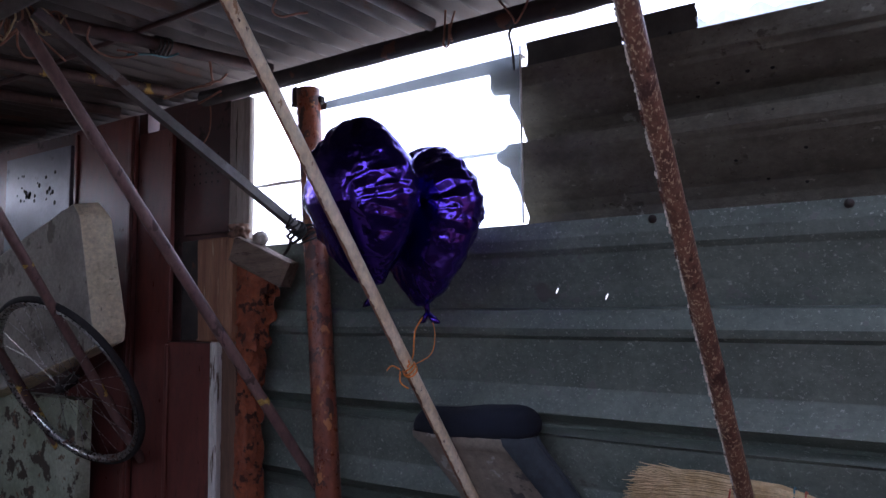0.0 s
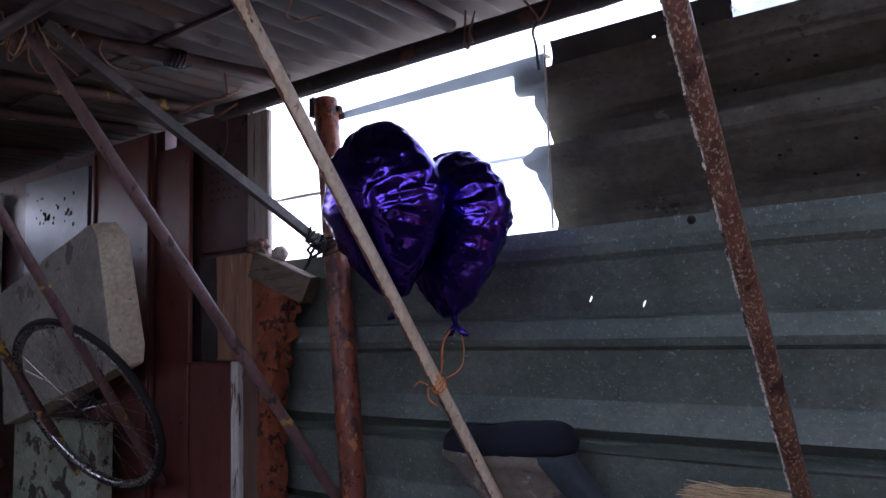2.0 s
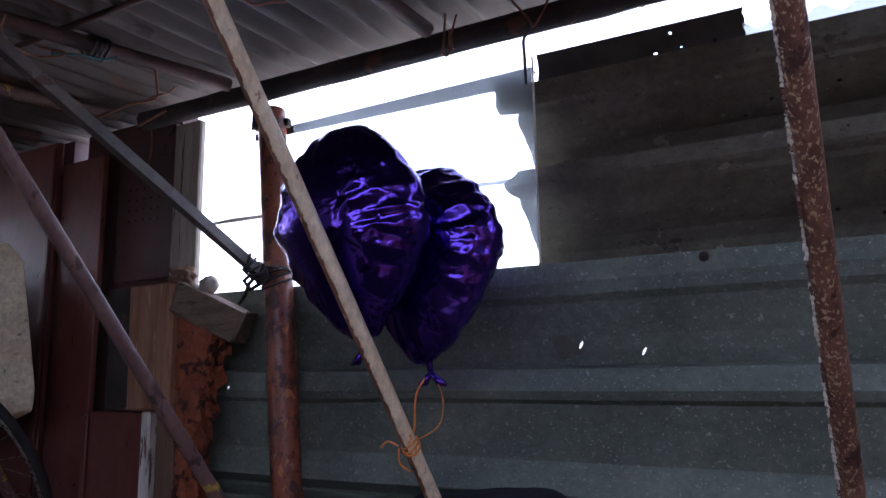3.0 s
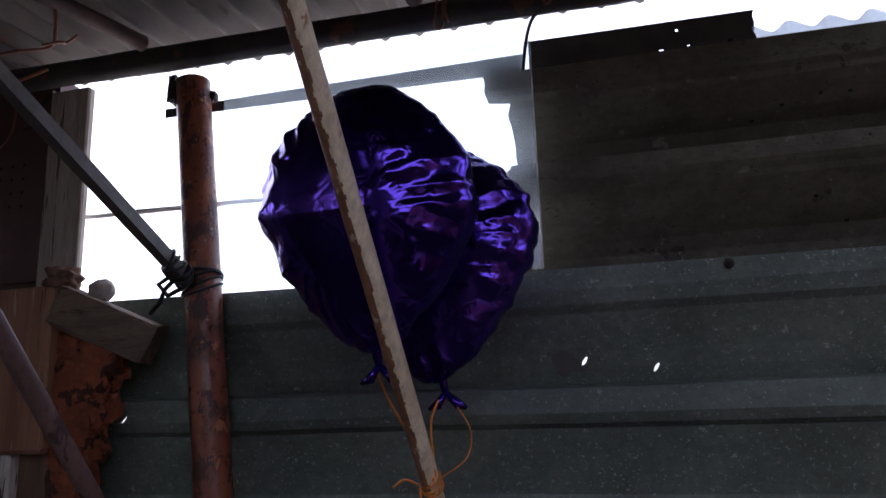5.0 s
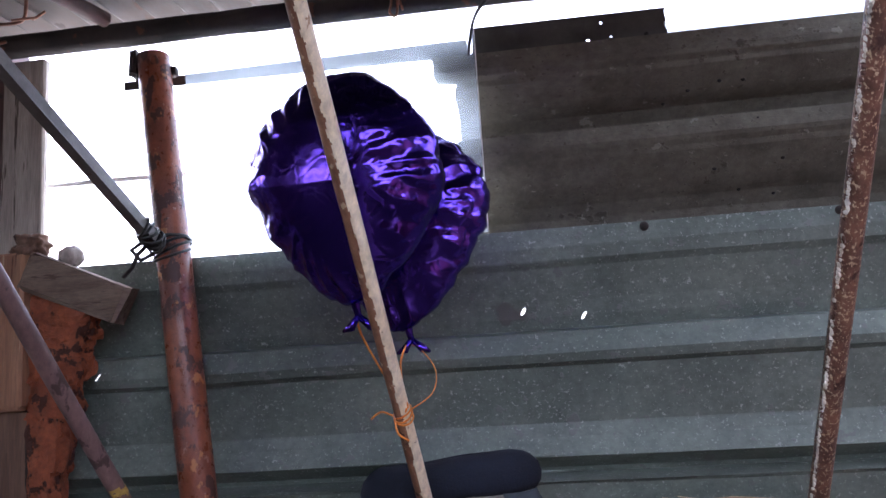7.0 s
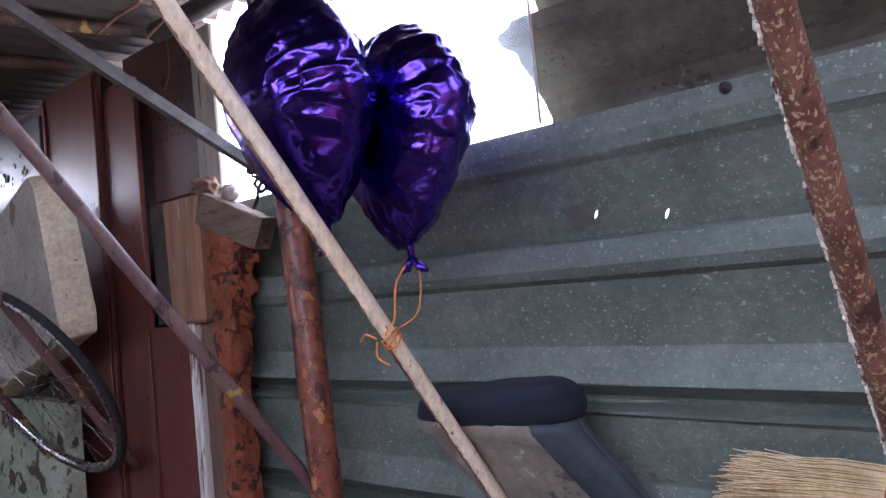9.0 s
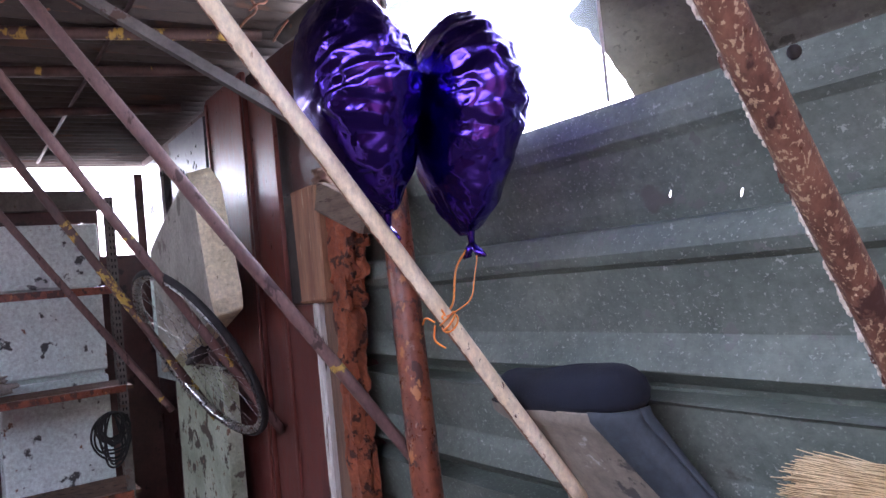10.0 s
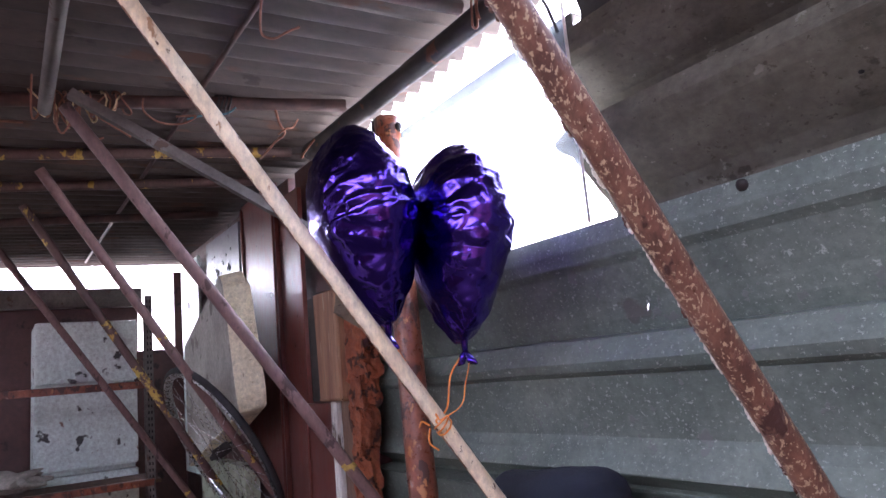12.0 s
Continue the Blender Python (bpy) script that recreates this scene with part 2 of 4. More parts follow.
def glassy(name, rough=0.03, tint=(0.86, 0.93, 0.97), ior=1.45, clear=0.94):
    m = bpy.data.materials.new(name)
    m.use_nodes = True
    b = m.node_tree.nodes["Principled BSDF"]
    b.inputs["Base Color"].default_value = (*tint, 1)
    b.inputs["Transmission Weight"].default_value = clear
    b.inputs["Roughness"].default_value = rough
    b.inputs["IOR"].default_value = ior
    return m


M["foil"] = foil()
M["pane"] = glassy("clear_acrylic", 0.02)
nt = M["pane"].node_tree
# patchy bluish translucent layer stands in for sky haze veiling the pane
sky_veil = nt.nodes.new("ShaderNodeBsdfTranslucent")
sky_veil.inputs["Color"].default_value = (0.75, 0.84, 0.9, 1)
veil_patches = node(nt, "ShaderNodeTexNoise", Scale=7.0, Detail=5.0)
mixed = nt.nodes.new("ShaderNodeMixShader")
nt.links.new(ramp(nt, veil_patches.outputs[0], [(0.35, grey(0.07)), (0.7, grey(0.15))]), mixed.inputs[0])
nt.links.new(nt.nodes["Principled BSDF"].outputs[0], mixed.inputs[1])
nt.links.new(sky_veil.outputs[0], mixed.inputs[2])
nt.links.new(mixed.outputs[0], nt.nodes["Material Output"].inputs[0])
M["translucent"] = glassy("translucent_fibreglass", 0.5, (0.62, 0.66, 0.68), 1.3, 0.7)


# ---- building helpers ----
def mesh_of(name, bm, material, smooth=False):
    me = bpy.data.meshes.new(name)
    bmesh.ops.recalc_face_normals(bm, faces=bm.faces)
    bm.to_mesh(me)
    bm.free()
    me.materials.append(M[material])
    if smooth:
        me.polygons.foreach_set("use_smooth", [True] * len(me.polygons))
    return me


def thing(name, base, label, category, group="", kind=""):
    e = new(name)
    e.empty_display_size = 0.05
    e.location = base
    return tagged(e, label, category, group, kind)


def part(name, bm, material, parent, label="", smooth=False, kind=""):
    ob = new(name, mesh_of(name, bm, material, smooth))
    ob.parent = parent
    ob.matrix_parent_inverse = Matrix.Translation(-parent.location)
    return tagged(ob, label, kind=kind)


def solo(name, bm, material, label, category, smooth=False, group="", kind=""):
    return tagged(new(name, mesh_of(name, bm, material, smooth)), label, category, group, kind)


def box(bm, x0, x1, y0, y1, z0, z1, m=None, bevel=0.0, jitter=0.0):
    g = bmesh.ops.create_cube(bm, size=1.0)
    t = Matrix.Translation(((x0 + x1) / 2, (y0 + y1) / 2, (z0 + z1) / 2)) @ Matrix.Diagonal((x1 - x0, y1 - y0, z1 - z0, 1))
    vs = g["verts"]
    bmesh.ops.transform(bm, matrix=t, verts=vs)
    if bevel:
        es = list({e for v in vs for e in v.link_edges})
        r = bmesh.ops.bevel(bm, geom=es, offset=bevel, segments=2, affect="EDGES", profile=0.6)
        vs = list({v for f in r["faces"] for v in f.verts} | {v for v in vs if v.is_valid})
    for v in vs:
        if jitter:
            v.co += Vector((random.uniform(-1, 1), random.uniform(-1, 1), random.uniform(-1, 1))) * jitter
        if m:
            v.co = m @ v.co
    return vs


def tube(bm, pts, radius, seg=10, close=True, rough=0.0, square=False):
    """A tube along points; radius a number or one per point."""
    pts = [Vector(p) for p in pts]
    rs = radius if isinstance(radius, (list, tuple)) else [radius] * len(pts)
    rings = []
    side = None
    for i, p in enumerate(pts):
        d = (pts[min(i + 1, len(pts) - 1)] - pts[max(i - 1, 0)]).normalized()
        if side is None:
            side = d.cross(Vector((0, 0, 1)) if abs(d.z) < 0.95 else Vector((1, 0, 0))).normalized()
        side = (side - d * side.dot(d)).normalized()
        up = d.cross(side)
        ring = []
        for k in range(seg):
            a = math.tau * k / seg + (math.pi / 4 if square else 0)
            r = rs[i] * (1 + rough * noise.noise(p * 14 + Vector((math.cos(a), math.sin(a), 0))))
            ring.append(bm.verts.new(p + (side * math.cos(a) + up * math.sin(a)) * r))
        rings.append(ring)
    for a, b in zip(rings, rings[1:]):
        for k in range(seg):
            bm.faces.new((a[k], a[(k + 1) % seg], b[(k + 1) % seg], b[k]))
    if close:
        bm.faces.new(rings[0][::-1])
        bm.faces.new(rings[-1])


def between(a, b, n):
    a, b = Vector(a), Vector(b)
    return [a.lerp(b, i / n) for i in range(n + 1)]


def along(a, b, coord, value):
    """The point on the line a-b where the coordinate has the value."""
    a, b = Vector(a), Vector(b)
    return a + (b - a) * ((value - a[coord]) / (b[coord] - a[coord]))


def wave_sheet(bm, rows, thick, inward, gap=None):
    """A sheet from a grid of points, given thickness along inward; gap tells where it has a hole."""
    n = Vector(inward) * thick
    front = [[bm.verts.new(p) for p in row] for row in rows]
    back = [[bm.verts.new(Vector(p) + n) for p in row] for row in rows]
    h, w = len(rows), len(rows[0])
    for i in range(h - 1):
        for j in range(w - 1):
            if gap and gap((front[i][j].co + front[i + 1][j + 1].co) / 2):
                continue
            bm.faces.new((front[i][j], front[i][j + 1], front[i + 1][j + 1], front[i + 1][j]))
            bm.faces.new((back[i][j], back[i + 1][j], back[i + 1][j + 1], back[i][j + 1]))
    for i in range(h - 1):
        for j in (0, w - 1):
            bm.faces.new((front[i][j], front[i + 1][j], back[i + 1][j], back[i][j]))
    for j in range(w - 1):
        for i in (0, h - 1):
            bm.faces.new((front[i][j], front[i][j + 1], back[i][j + 1], back[i][j]))


def steps(a, b, gap, extra=()):
    """Even steps from a to b with further cuts."""
    n = max(2, int((b - a) / gap))
    return sorted({round(a + (b - a) * i / n, 4) for i in range(n + 1)} | {round(e, 4) for e in extra if a < e < b})


def roof_z(y):
    return 2.245 + 0.03 * (y - 0.68)


# ---- large structure ----
CREST, TROUGH = 1.705, 1.80
# heights and depths (0 crest, 1 trough) of the two sheet profiles: a sharp lip, an upright band, a hollow below it
UPPER = ((2.112, 0.03), (2.07, 0.0), (2.055, 0.03), (2.045, 0.14), (2.033, 0.2), (1.985, 0.75), (1.965, 1.1), (1.94, 1.3), (1.905, 1.35), (1.902, 0.05), (1.865, 0.0), (1.855, 0.05), (1.845, 0.14), (1.833, 0.2), (1.77, 0.8), (1.745, 1.1), (1.715, 1.3), (1.676, 1.35), (1.672, 1.35), (1.668, 0.12), (1.6, 0.1))
LOWER = [(1.70, 0.05), (1.63, 0.0), (1.60, 0.06), (1.585, 0.2), (1.57, 0.26), (1.51, 0.50), (1.475, 0.6), (1.446, 0.72), (1.440, 0.2), (1.392, 0.0)]
for k in range(3):
    LOWER += [(z - 0.255 * k, d) for z, d in ((1.372, 0.08), (1.362, 0.28), (1.34, 0.33), (1.235, 0.58), (1.205, 0.5), (1.165, 0.3), (1.135, 0.85), (1.122, 0.95), (1.115, 0.1))]


def profile_y(rows, z):
    for (z1, a), (z0, b) in zip(rows, rows[1:]):
        if z >= z0:
            return CREST + (TROUGH - CREST) * (a + (b - a) * min(1.0, max(0.0, (z1 - z) / (z1 - z0))))
    return CREST


def sheet_y(z):
    return profile_y(UPPER, z)


def wall_y(z):
    return profile_y(LOWER, z)


TEARS = ((-0.814, 1.490), (-0.676, 1.473), (-1.834, 1.401))


def torn(p):
    return any(((p.x - x) - 0.55 * (p.z - z)) ** 2 / 0.0036 ** 2 + (p.z - z) ** 2 / 0.0085 ** 2 < 1 for x, z in TEARS)


def cladding(x0, x1, z0, z1, push, ragged=0.0, profile=wall_y):
    bm = bmesh.new()
    cuts = [(x + 0.0016 * k, z + 0.0016 * k) for x, z in TEARS for k in range(-7, 8)]
    rows = []
    for z in steps(z0, z1, 0.0045, [c[1] for c in cuts] + [z for z, d in UPPER + tuple(LOWER)]):
        row = []
        for j, x in enumerate(steps(x0, x1, 0.12, [c[0] for c in cuts])):
            if j == 0 and ragged:
                x += ragged * (0.25 * noise.noise((0, 3, z * 30)) - (1.2 if z > 2.045 else 0.1 + 0.75 * math.exp(-((z - 1.862) / 0.022) ** 4)))
            dip = 0.005 * noise.noise((x * 1.7, 5.0, z * 2.0))
            row.append((x, profile(z + dip) + push + 0.5 * dip, z))
        rows.append(row)
    wave_sheet(bm, rows, 0.006, (0, 1, 0), torn)
    return bm


wall = thing("wall_north", (0, 1.74, 0.88), "shed wall of horizontal corrugated fibre-cement and galvanised sheets", "wall", kind="structure")
part("upper_sheet", cladding(-0.93, 1.3, 1.63, 2.112, 0.008, 0.045, sheet_y), "cement", wall, "brown-grey fibre-cement corrugated sheet", False)
part("lower_sheet", cladding(-2.02, 0.62, 0.70, 1.672, 0.0), "galv", wall, "grey-green flecked corrugated sheet", False)
part("lower_sheet", cladding(0.56, 1.3, 0.70, 1.672, 0.007), "galv", wall, "grey-green flecked corrugated sheet", False)

bm = bmesh.new()
box(bm, -2.03, 1.3, 1.57, 1.80, 0.0, 0.70)
solo("wall_plinth", bm, "concrete", "rough concrete plinth under the sheet wall", "wall", kind="structure")

bm = bmesh.new()
bmesh.ops.create_grid(bm, x_segments=60, y_segments=60, size=400)
for v in bm.verts:
    v.co.z = -0.02
solo("ground", bm, "soil", "packed bare soil round the shed", "ground", kind="structure")
# unseen floor, its dark colour chosen to keep bounced light low
bm = bmesh.new()
box(bm, -4.75, 1.3, -2.2, 1.80, -0.1, 0.0)
solo("floor", bm, "dark_earth", "unseen earth floor of the shed, kept dark to hold down bounced light", "floor", kind="structure")

# roof sheets: waves run across the shed
bm = bmesh.new()
rows = []
nx = 760
for y in (1.80, 1.5, 1.3, 1.1, 0.5, 0.0, -0.5, -1.0, -1.4, -1.9, -2.35, -3.1):
    row = []
    for j in range(nx + 1):
        x = -4.8 + 6.35 * j / nx
        row.append((x, y + 0.012 * noise.noise((x * 3, y, 0)), roof_z(y) + 0.018 + 0.021 * math.cos(math.tau * x / 0.085) + 0.008 * noise.noise((x * 0.8, y, 4))))
    rows.append(row)
# two unseen openings cut into the roof to bring sky light onto the wall
wave_sheet(bm, rows, 0.002, (0, 0, 1), lambda p: p.x < 1.28 and (p.x > -1.6 and -1.4 < p.y < 0.0 or p.x > -0.05 and 1.1 < p.y < 1.5))
solo("ceiling", bm, "roof", "underside of a weathered corrugated zinc roof", "ceiling", True, kind="structure")

# end walls and the wall behind; the east and south ones are unseen
bm = bmesh.new()
box(bm, -4.75, -4.65, -2.2, 0.35, 0, 2.2)
box(bm, -4.75, -4.65, 0.35, 1.80, 0, 1.70)
box(bm, -4.75, -4.65, 0.35, 1.46, 1.70, 2.075)
box(bm, -4.75, -4.65, 1.68, 1.80, 1.70, 2.2)
solo("wall_west", bm, "maroon_dark", "unseen dark end wall, added to hold back side light with an open strip under the roof", "wall", kind="structure")
# unseen wall, added and kept dark to hold back light from the right
bm = bmesh.new()
box(bm, 1.3, 1.4, 1.6, 1.80, 0, 2.2)
box(bm, 1.3, 1.4, -2.2, 1.6, 0, 2.2)
solo("wall_east", bm, "maroon_dark", "unseen dark end wall, added to hold back side light", "wall", kind="structure")
# unseen wall, dark for low fill; its opening is added to brighten the far end
bm = bmesh.new()
box(bm, -4.65, -4.35, -2.2, -2.1, 0, 2.14)
box(bm, -3.4, 1.3, -2.2, -2.1, 0, 2.14)
box(bm, -4.35, -3.4, -2.2, -2.1, 0, 0.9)
box(bm, -4.35, -3.4, -2.2, -2.1, 2.0, 2.14)
solo("wall_south", bm, "maroon_dark", "unseen dark wall, its opening added to light the far clutter", "wall", kind="structure")
bm = bmesh.new()
box(bm, -4.65, -2.655, 1.735, 1.80, 1.62, 2.275)
box(bm, -2.655, -2.575, 1.735, 1.80, 1.62, 2.185)
box(bm, -2.575, -2.10, 1.735, 1.80, 1.62, 2.275)
box(bm, -4.65, -2.035, 1.735, 1.80, 0.0, 1.62)
box(bm, -2.035, -2.0, 1.735, 1.80, 0.70, 1.62)
solo("wall_backing", bm, "maroon_dark", "dark boards behind the maroon panels", "wall", kind="structure")


# ---- window in the north wall ----
bm = bmesh.new()
box(bm, -1.60, -0.88, 1.694, 1.698, 1.674, 2.166)
window = thing("window_1", (-1.24, 1.696, 1.674), "clear acrylic pane fixed across the wall opening", "window", kind="structure")
pane = part("pane", bm, "pane", window)
pane.visible_shadow = False
bm = bmesh.new()
box(bm, -0.8795, -0.8775, 1.692, 1.700, 1.674, 2.166)
part("pane_edge", bm, "lath", window, "pale cut edge of the pane")

# near-white and thinned, standing in for glare that washes the lath out
bm = bmesh.new()
tube(bm, between((-2.02, 1.752, 1.896), (-0.93, 1.752, 1.889), 24), 0.006, 6, rough=0.5)
solo("window_lath", bm, "lath", "thin lath across the opening, its glare put in as pale colour", "lath")

strip = thing("angle_strip", (-1.33, 1.76, 2.13), "grey steel angle strip over the wall opening", "metal strip")
bm = bmesh.new()
for v in box(bm, -1.79, -0.90, 1.742, 1.746, 2.120, 2.162):
    if v.co.x < -1.5:
        v.co.z += 0.008 if v.co.z < 2.13 else -0.012
part("web", bm, "dark_plate", strip)
bm = bmesh.new()
for v in box(bm, -1.79, -0.90, 1.7465, 1.776, 2.158, 2.162):
    if v.co.x < -1.5:
        v.co.z -= 0.012
part("flange", bm, "grey_bar", strip)

PINHOLES = ((-0.56, 2.197, 0.0045), (-0.573, 2.175, 0.0035), (-0.552, 2.136, 0.003), (-0.607, 2.133, 0.0045))
bm = bmesh.new()
rows = []
for i in range(37):
    a = i / 36
    z = 2.118 + 0.075 * a
    rows.append([(x + 0.006 * noise.noise((3, z * 60, x)) * (x > -0.5), 1.748 + 0.012 * math.sin(a * math.pi), z - 0.004 * a * (x + 0.9)) for x in steps(-0.888, -0.42, 0.003)])
wave_sheet(bm, rows, 0.003, (0, 1, 0), lambda p: any((p.x - x) ** 2 + (p.z - z) ** 2 < r * r for x, z, r in PINHOLES))
solo("gutter_plate", bm, "dark_plate", "dark bent sheet-metal plate lying on the wall top", "metal plate")

bm = bmesh.new()
rows = []
for i in range(13):
    a = i / 12
    rows.append([(-0.43 + 1.7 * j / 170, 1.75 + 0.012 * math.cos(math.tau * j * 0.01 / 0.076), 2.12 + a * (0.028 + 0.016 * math.cos(math.tau * j * 0.01 / 0.076))) for j in range(171)])
wave_sheet(bm, rows, 0.002, (0, 1, 0))
solo("fibreglass_sheet", bm, "translucent", "translucent corrugated fibreglass offcut on the wall top", "roof sheet", True)

# holes and screws of the sheets
def wall_dot(name, x, z, r, material, label, category, out=0.004, group=""):
    bm = bmesh.new()
    y = (sheet_y(z) + 0.008 if z > 1.7 else wall_y(z)) - out
    g = bmesh.ops.create_uvsphere(bm, u_segments=10, v_segments=6, radius=1.0)
    for v in g["verts"]:
        v.co = Vector((x + v.co.x * r, y + 0.004 + v.co.y * out * 1.4, z + v.co.z * r * (1.0 + 0.2 * noise.noise((x * 50, z * 50, v.co.x)))))
    solo(name, bm, material, label, category, True, group)


for x, z in ((-0.531, 1.659), (-0.114, 1.660), (0.32, 1.661), (0.75, 1.659)):
    wall_dot("screw_cap", x, z, 0.0105, "black_steel", "rusty roofing screw with a dark washer in the wall sheet", "screw", 0.008, "screws in the wall")

for x, z in ((-0.477, 2.116), (-0.349, 2.092), (-0.312, 2.003), (-0.258, 2.001), (-0.438, 1.973), (-0.383, 1.991), (-0.254, 1.887), (-0.347, 1.793), (-0.196, 1.803), (-0.285, 1.749), (-0.204, 1.735)):
    wall_dot("nail_hole", x, z, 0.0055, "hole", "small dark nail hole in the fibre-cement sheet", "nail hole", 0.002, "nail holes in the wall sheet")

# ---- roof frame ----
bm = bmesh.new()
tube(bm, between((-2.15, 1.630, 2.222), (1.27, 1.625, 2.21), 40), 0.030, 8, rough=0.12)
solo("eave_beam", bm, "black_steel", "dark rusted steel beam along the eave under the roof sheets", "beam", True)


def rafter(x_low, x_high, material, label):
    bm = bmesh.new()
    tube(bm, between((x_low, -2.1, roof_z(-2.1) - 0.037), (x_high, 1.585, roof_z(1.585) - 0.031), 40), 0.019, 10, rough=0.06)
    return solo("rafter", bm, material, label, "rafter", True, "rafters under the roof")


rafter(-2.54, -1.745, "rafter_rust", "rusty pipe rafter under the corrugated roof, bound with wire")
rafter(-3.05, -2.22, "rod_yellow", "pipe rafter with flaking yellow paint under the roof")
rafter(-3.45, -2.62, "rod_yellow", "pipe rafter with flaking yellow paint under the roof")
rafter(-4.1, -3.2, "rafter_rust", "rusty pipe rafter under the dark end of the roof")
rafter(-1.14, -1.10, "rafter_rust", "rusty pipe rafter under the corrugated roof")
rafter(-0.34, -0.33, "rafter_rust", "rusty pipe rafter under the corrugated roof")
for y in (1.16, 0.40, -0.5):
    bm = bmesh.new()
    tube(bm, between((-4.6, y, roof_z(y) - 0.006), (1.27, y, roof_z(y) - 0.006), 60), 0.008, 6, rough=0.2)
    solo("purlin_rod", bm, "rafter_rust", "thin rusty steel rod under the roof sheets", "rod", True, "purlin rods")
bm = bmesh.new()
tube(bm, between((-1.86, 0.775, 2.165), (1.27, 0.72, 2.165), 30), 0.017, 8, rough=0.05)
solo("purlin_pipe", bm, "grey_bar", "pale grey pipe laid along under the rafters", "pipe", True)

# ---- post, brace, slanting struts ----
post = thing("post", (-1.495, 1.614, 0.70), "round rust-brown painted steel post with peeling patches", "post")
bm = bmesh.new()
tube(bm, between((-1.495, 1.614, 0.70), (-1.684, 1.694, 2.185), 40), 0.0395, 20, rough=0.03)
part("shaft", bm, "rust_post", post, "", True)
bm = bmesh.new()
box(bm, -1.735, -1.714, 1.665, 1.705, 2.13, 2.20, bevel=0.008, jitter=0.004)
part("bracket", bm, "black_steel", post, "rusted steel lug")
bm = bmesh.new()
box(bm, -1.648, -1.629, 1.70, 1.72, 2.135, 2.162, bevel=0.006, jitter=0.002)
part("bracket", bm, "black_steel", post, "rusted steel lug")
pc = Vector((-1.6215, 1.6665, 1.692))
for i in range(5):
    bm = bmesh.new()
    pts = []
    for k in range(25):
        a = math.tau * k / 24
        pts.append(pc + Vector((0.0415 * math.cos(a), 0.0415 * math.sin(a), 0.012 * math.sin(a + i) + (i - 2) * 0.0085 + 0.01 * math.cos(a))))
    tube(bm, pts, 0.0034, 6, close=False)
    part("wire_loop", bm, "dark_wire", post, "dark tie wire", True)
bm = bmesh.new()
tube(bm, [(-1.655, 1.622, 1.70), (-1.68, 1.618, 1.675), (-1.695, 1.62, 1.645), (-1.72, 1.625, 1.625)], 0.005, 6)
tube(bm, [(-1.635, 1.62, 1.68), (-1.665, 1.61, 1.70), (-1.695, 1.615, 1.685), (-1.675, 1.62, 1.66), (-1.645, 1.625, 1.675)], 0.006, 6)
part("wire_tail", bm, "dark_wire", post, "twisted dark wire ends", True)
axis = (Vector((-1.634, 1.618, 1.696)) - Vector((-1.728, 0.822, 2.166))).normalized()
e1 = axis.cross(Vector((0, 0, 1))).normalized()
e2 = axis.cross(e1)
for i in range(6):
    c = Vector((-1.634, 1.618, 1.696)) - axis * (0.004 + 0.011 * i)
    bm = bmesh.new()
    tube(bm, [c + e1 * (0.022 + 0.003 * math.sin(i)) * math.cos(a) + e2 * 0.023 * math.sin(a) + axis * 0.01 * math.sin(a + i) for a in [math.tau * k / 14 for k in range(15)]], 0.0036, 6, close=False)
    part("wire_loop", bm, "dark_wire", post, "dark tie wire", True)

a, b = Vector((-1.728, 0.822, 2.166)), Vector((-1.634, 1.618, 1.696))
brace = thing("brace", b, "grey flat steel brace tied to the post with wire", "brace")
bm = bmesh.new()
tube(bm, between(a, b, 16), 0.018, 4, square=True, rough=0.04)
part("bar", bm, "grey_bar", brace)
bm = bmesh.new()
tube(bm, between(b - (b - a).normalized() * 0.02, b + (b - a).normalized() * 0.012, 3), [0.021, 0.022, 0.021, 0.015], 8, rough=0.1)
part("flattened_end", bm, "black_steel", brace, "dark rusted end of the brace")


def strut(a, b, r, material, label, top=2.15, bottom=0.87, marks=()):
    """A round rod from the rafter down to the wall, with bands of yellow paint at the heights in marks."""
    p, q = along(a, b, 2, top), along(a, b, 2, bottom)
    st = thing("strut", q, label, "strut", "slanting struts along the wall")
    bm = bmesh.new()
    tube(bm, between(p, q, 40), r, 12, rough=0.04)
    part("rod", bm, material, st, "", True)
    for z, length in marks:
        bm = bmesh.new()
        tube(bm, between(along(a, b, 2, z + length / 2), along(a, b, 2, z - length / 2), 30), r + 0.0007, 20, close=False, rough=0.04)
        gone = [f for f in bm.faces if noise.noise(f.calc_center_median() * 60) + 0.9 * abs(f.calc_center_median().z - z) / length > 0.05 or (f.calc_center_median() - along(a, b, 2, f.calc_center_median().z)).x < -0.004]
        bmesh.ops.delete(bm, geom=gone, context="FACES")
        part("paint_mark", bm, "yellow", st, "flaking yellow paint", True)
    return st


strut((-1.754, 0.915, 2.0), (-1.611, 1.588, 1.0), 0.0165, "mauve_paint", "brown painted steel rod slanting from roof to wall", marks=((1.178, 0.025),))
strut((-2.370, 0.892, 2.0), (-2.515, 1.575, 1.0), 0.0165, "mauve_paint", "brown rod with yellow paint marks slanting to the wall", marks=((1.161, 0.05), (1.60, 0.02)))
strut((-2.860, 1.031, 1.72), (-2.915, 1.549, 0.892), 0.0165, "rod_yellow", "rusty rod with yellow paint patches slanting to the wall", marks=((1.497, 0.10), (1.40, 0.08), (1.15, 0.05), (1.05, 0.05), (1.70, 0.04)))
strut((-3.557, 1.329, 1.174), (-3.576, 1.502, 0.92), 0.0165, "mauve_paint", "dark brown rod slanting to the wall beside the shelf", marks=((0.93, 0.03),))
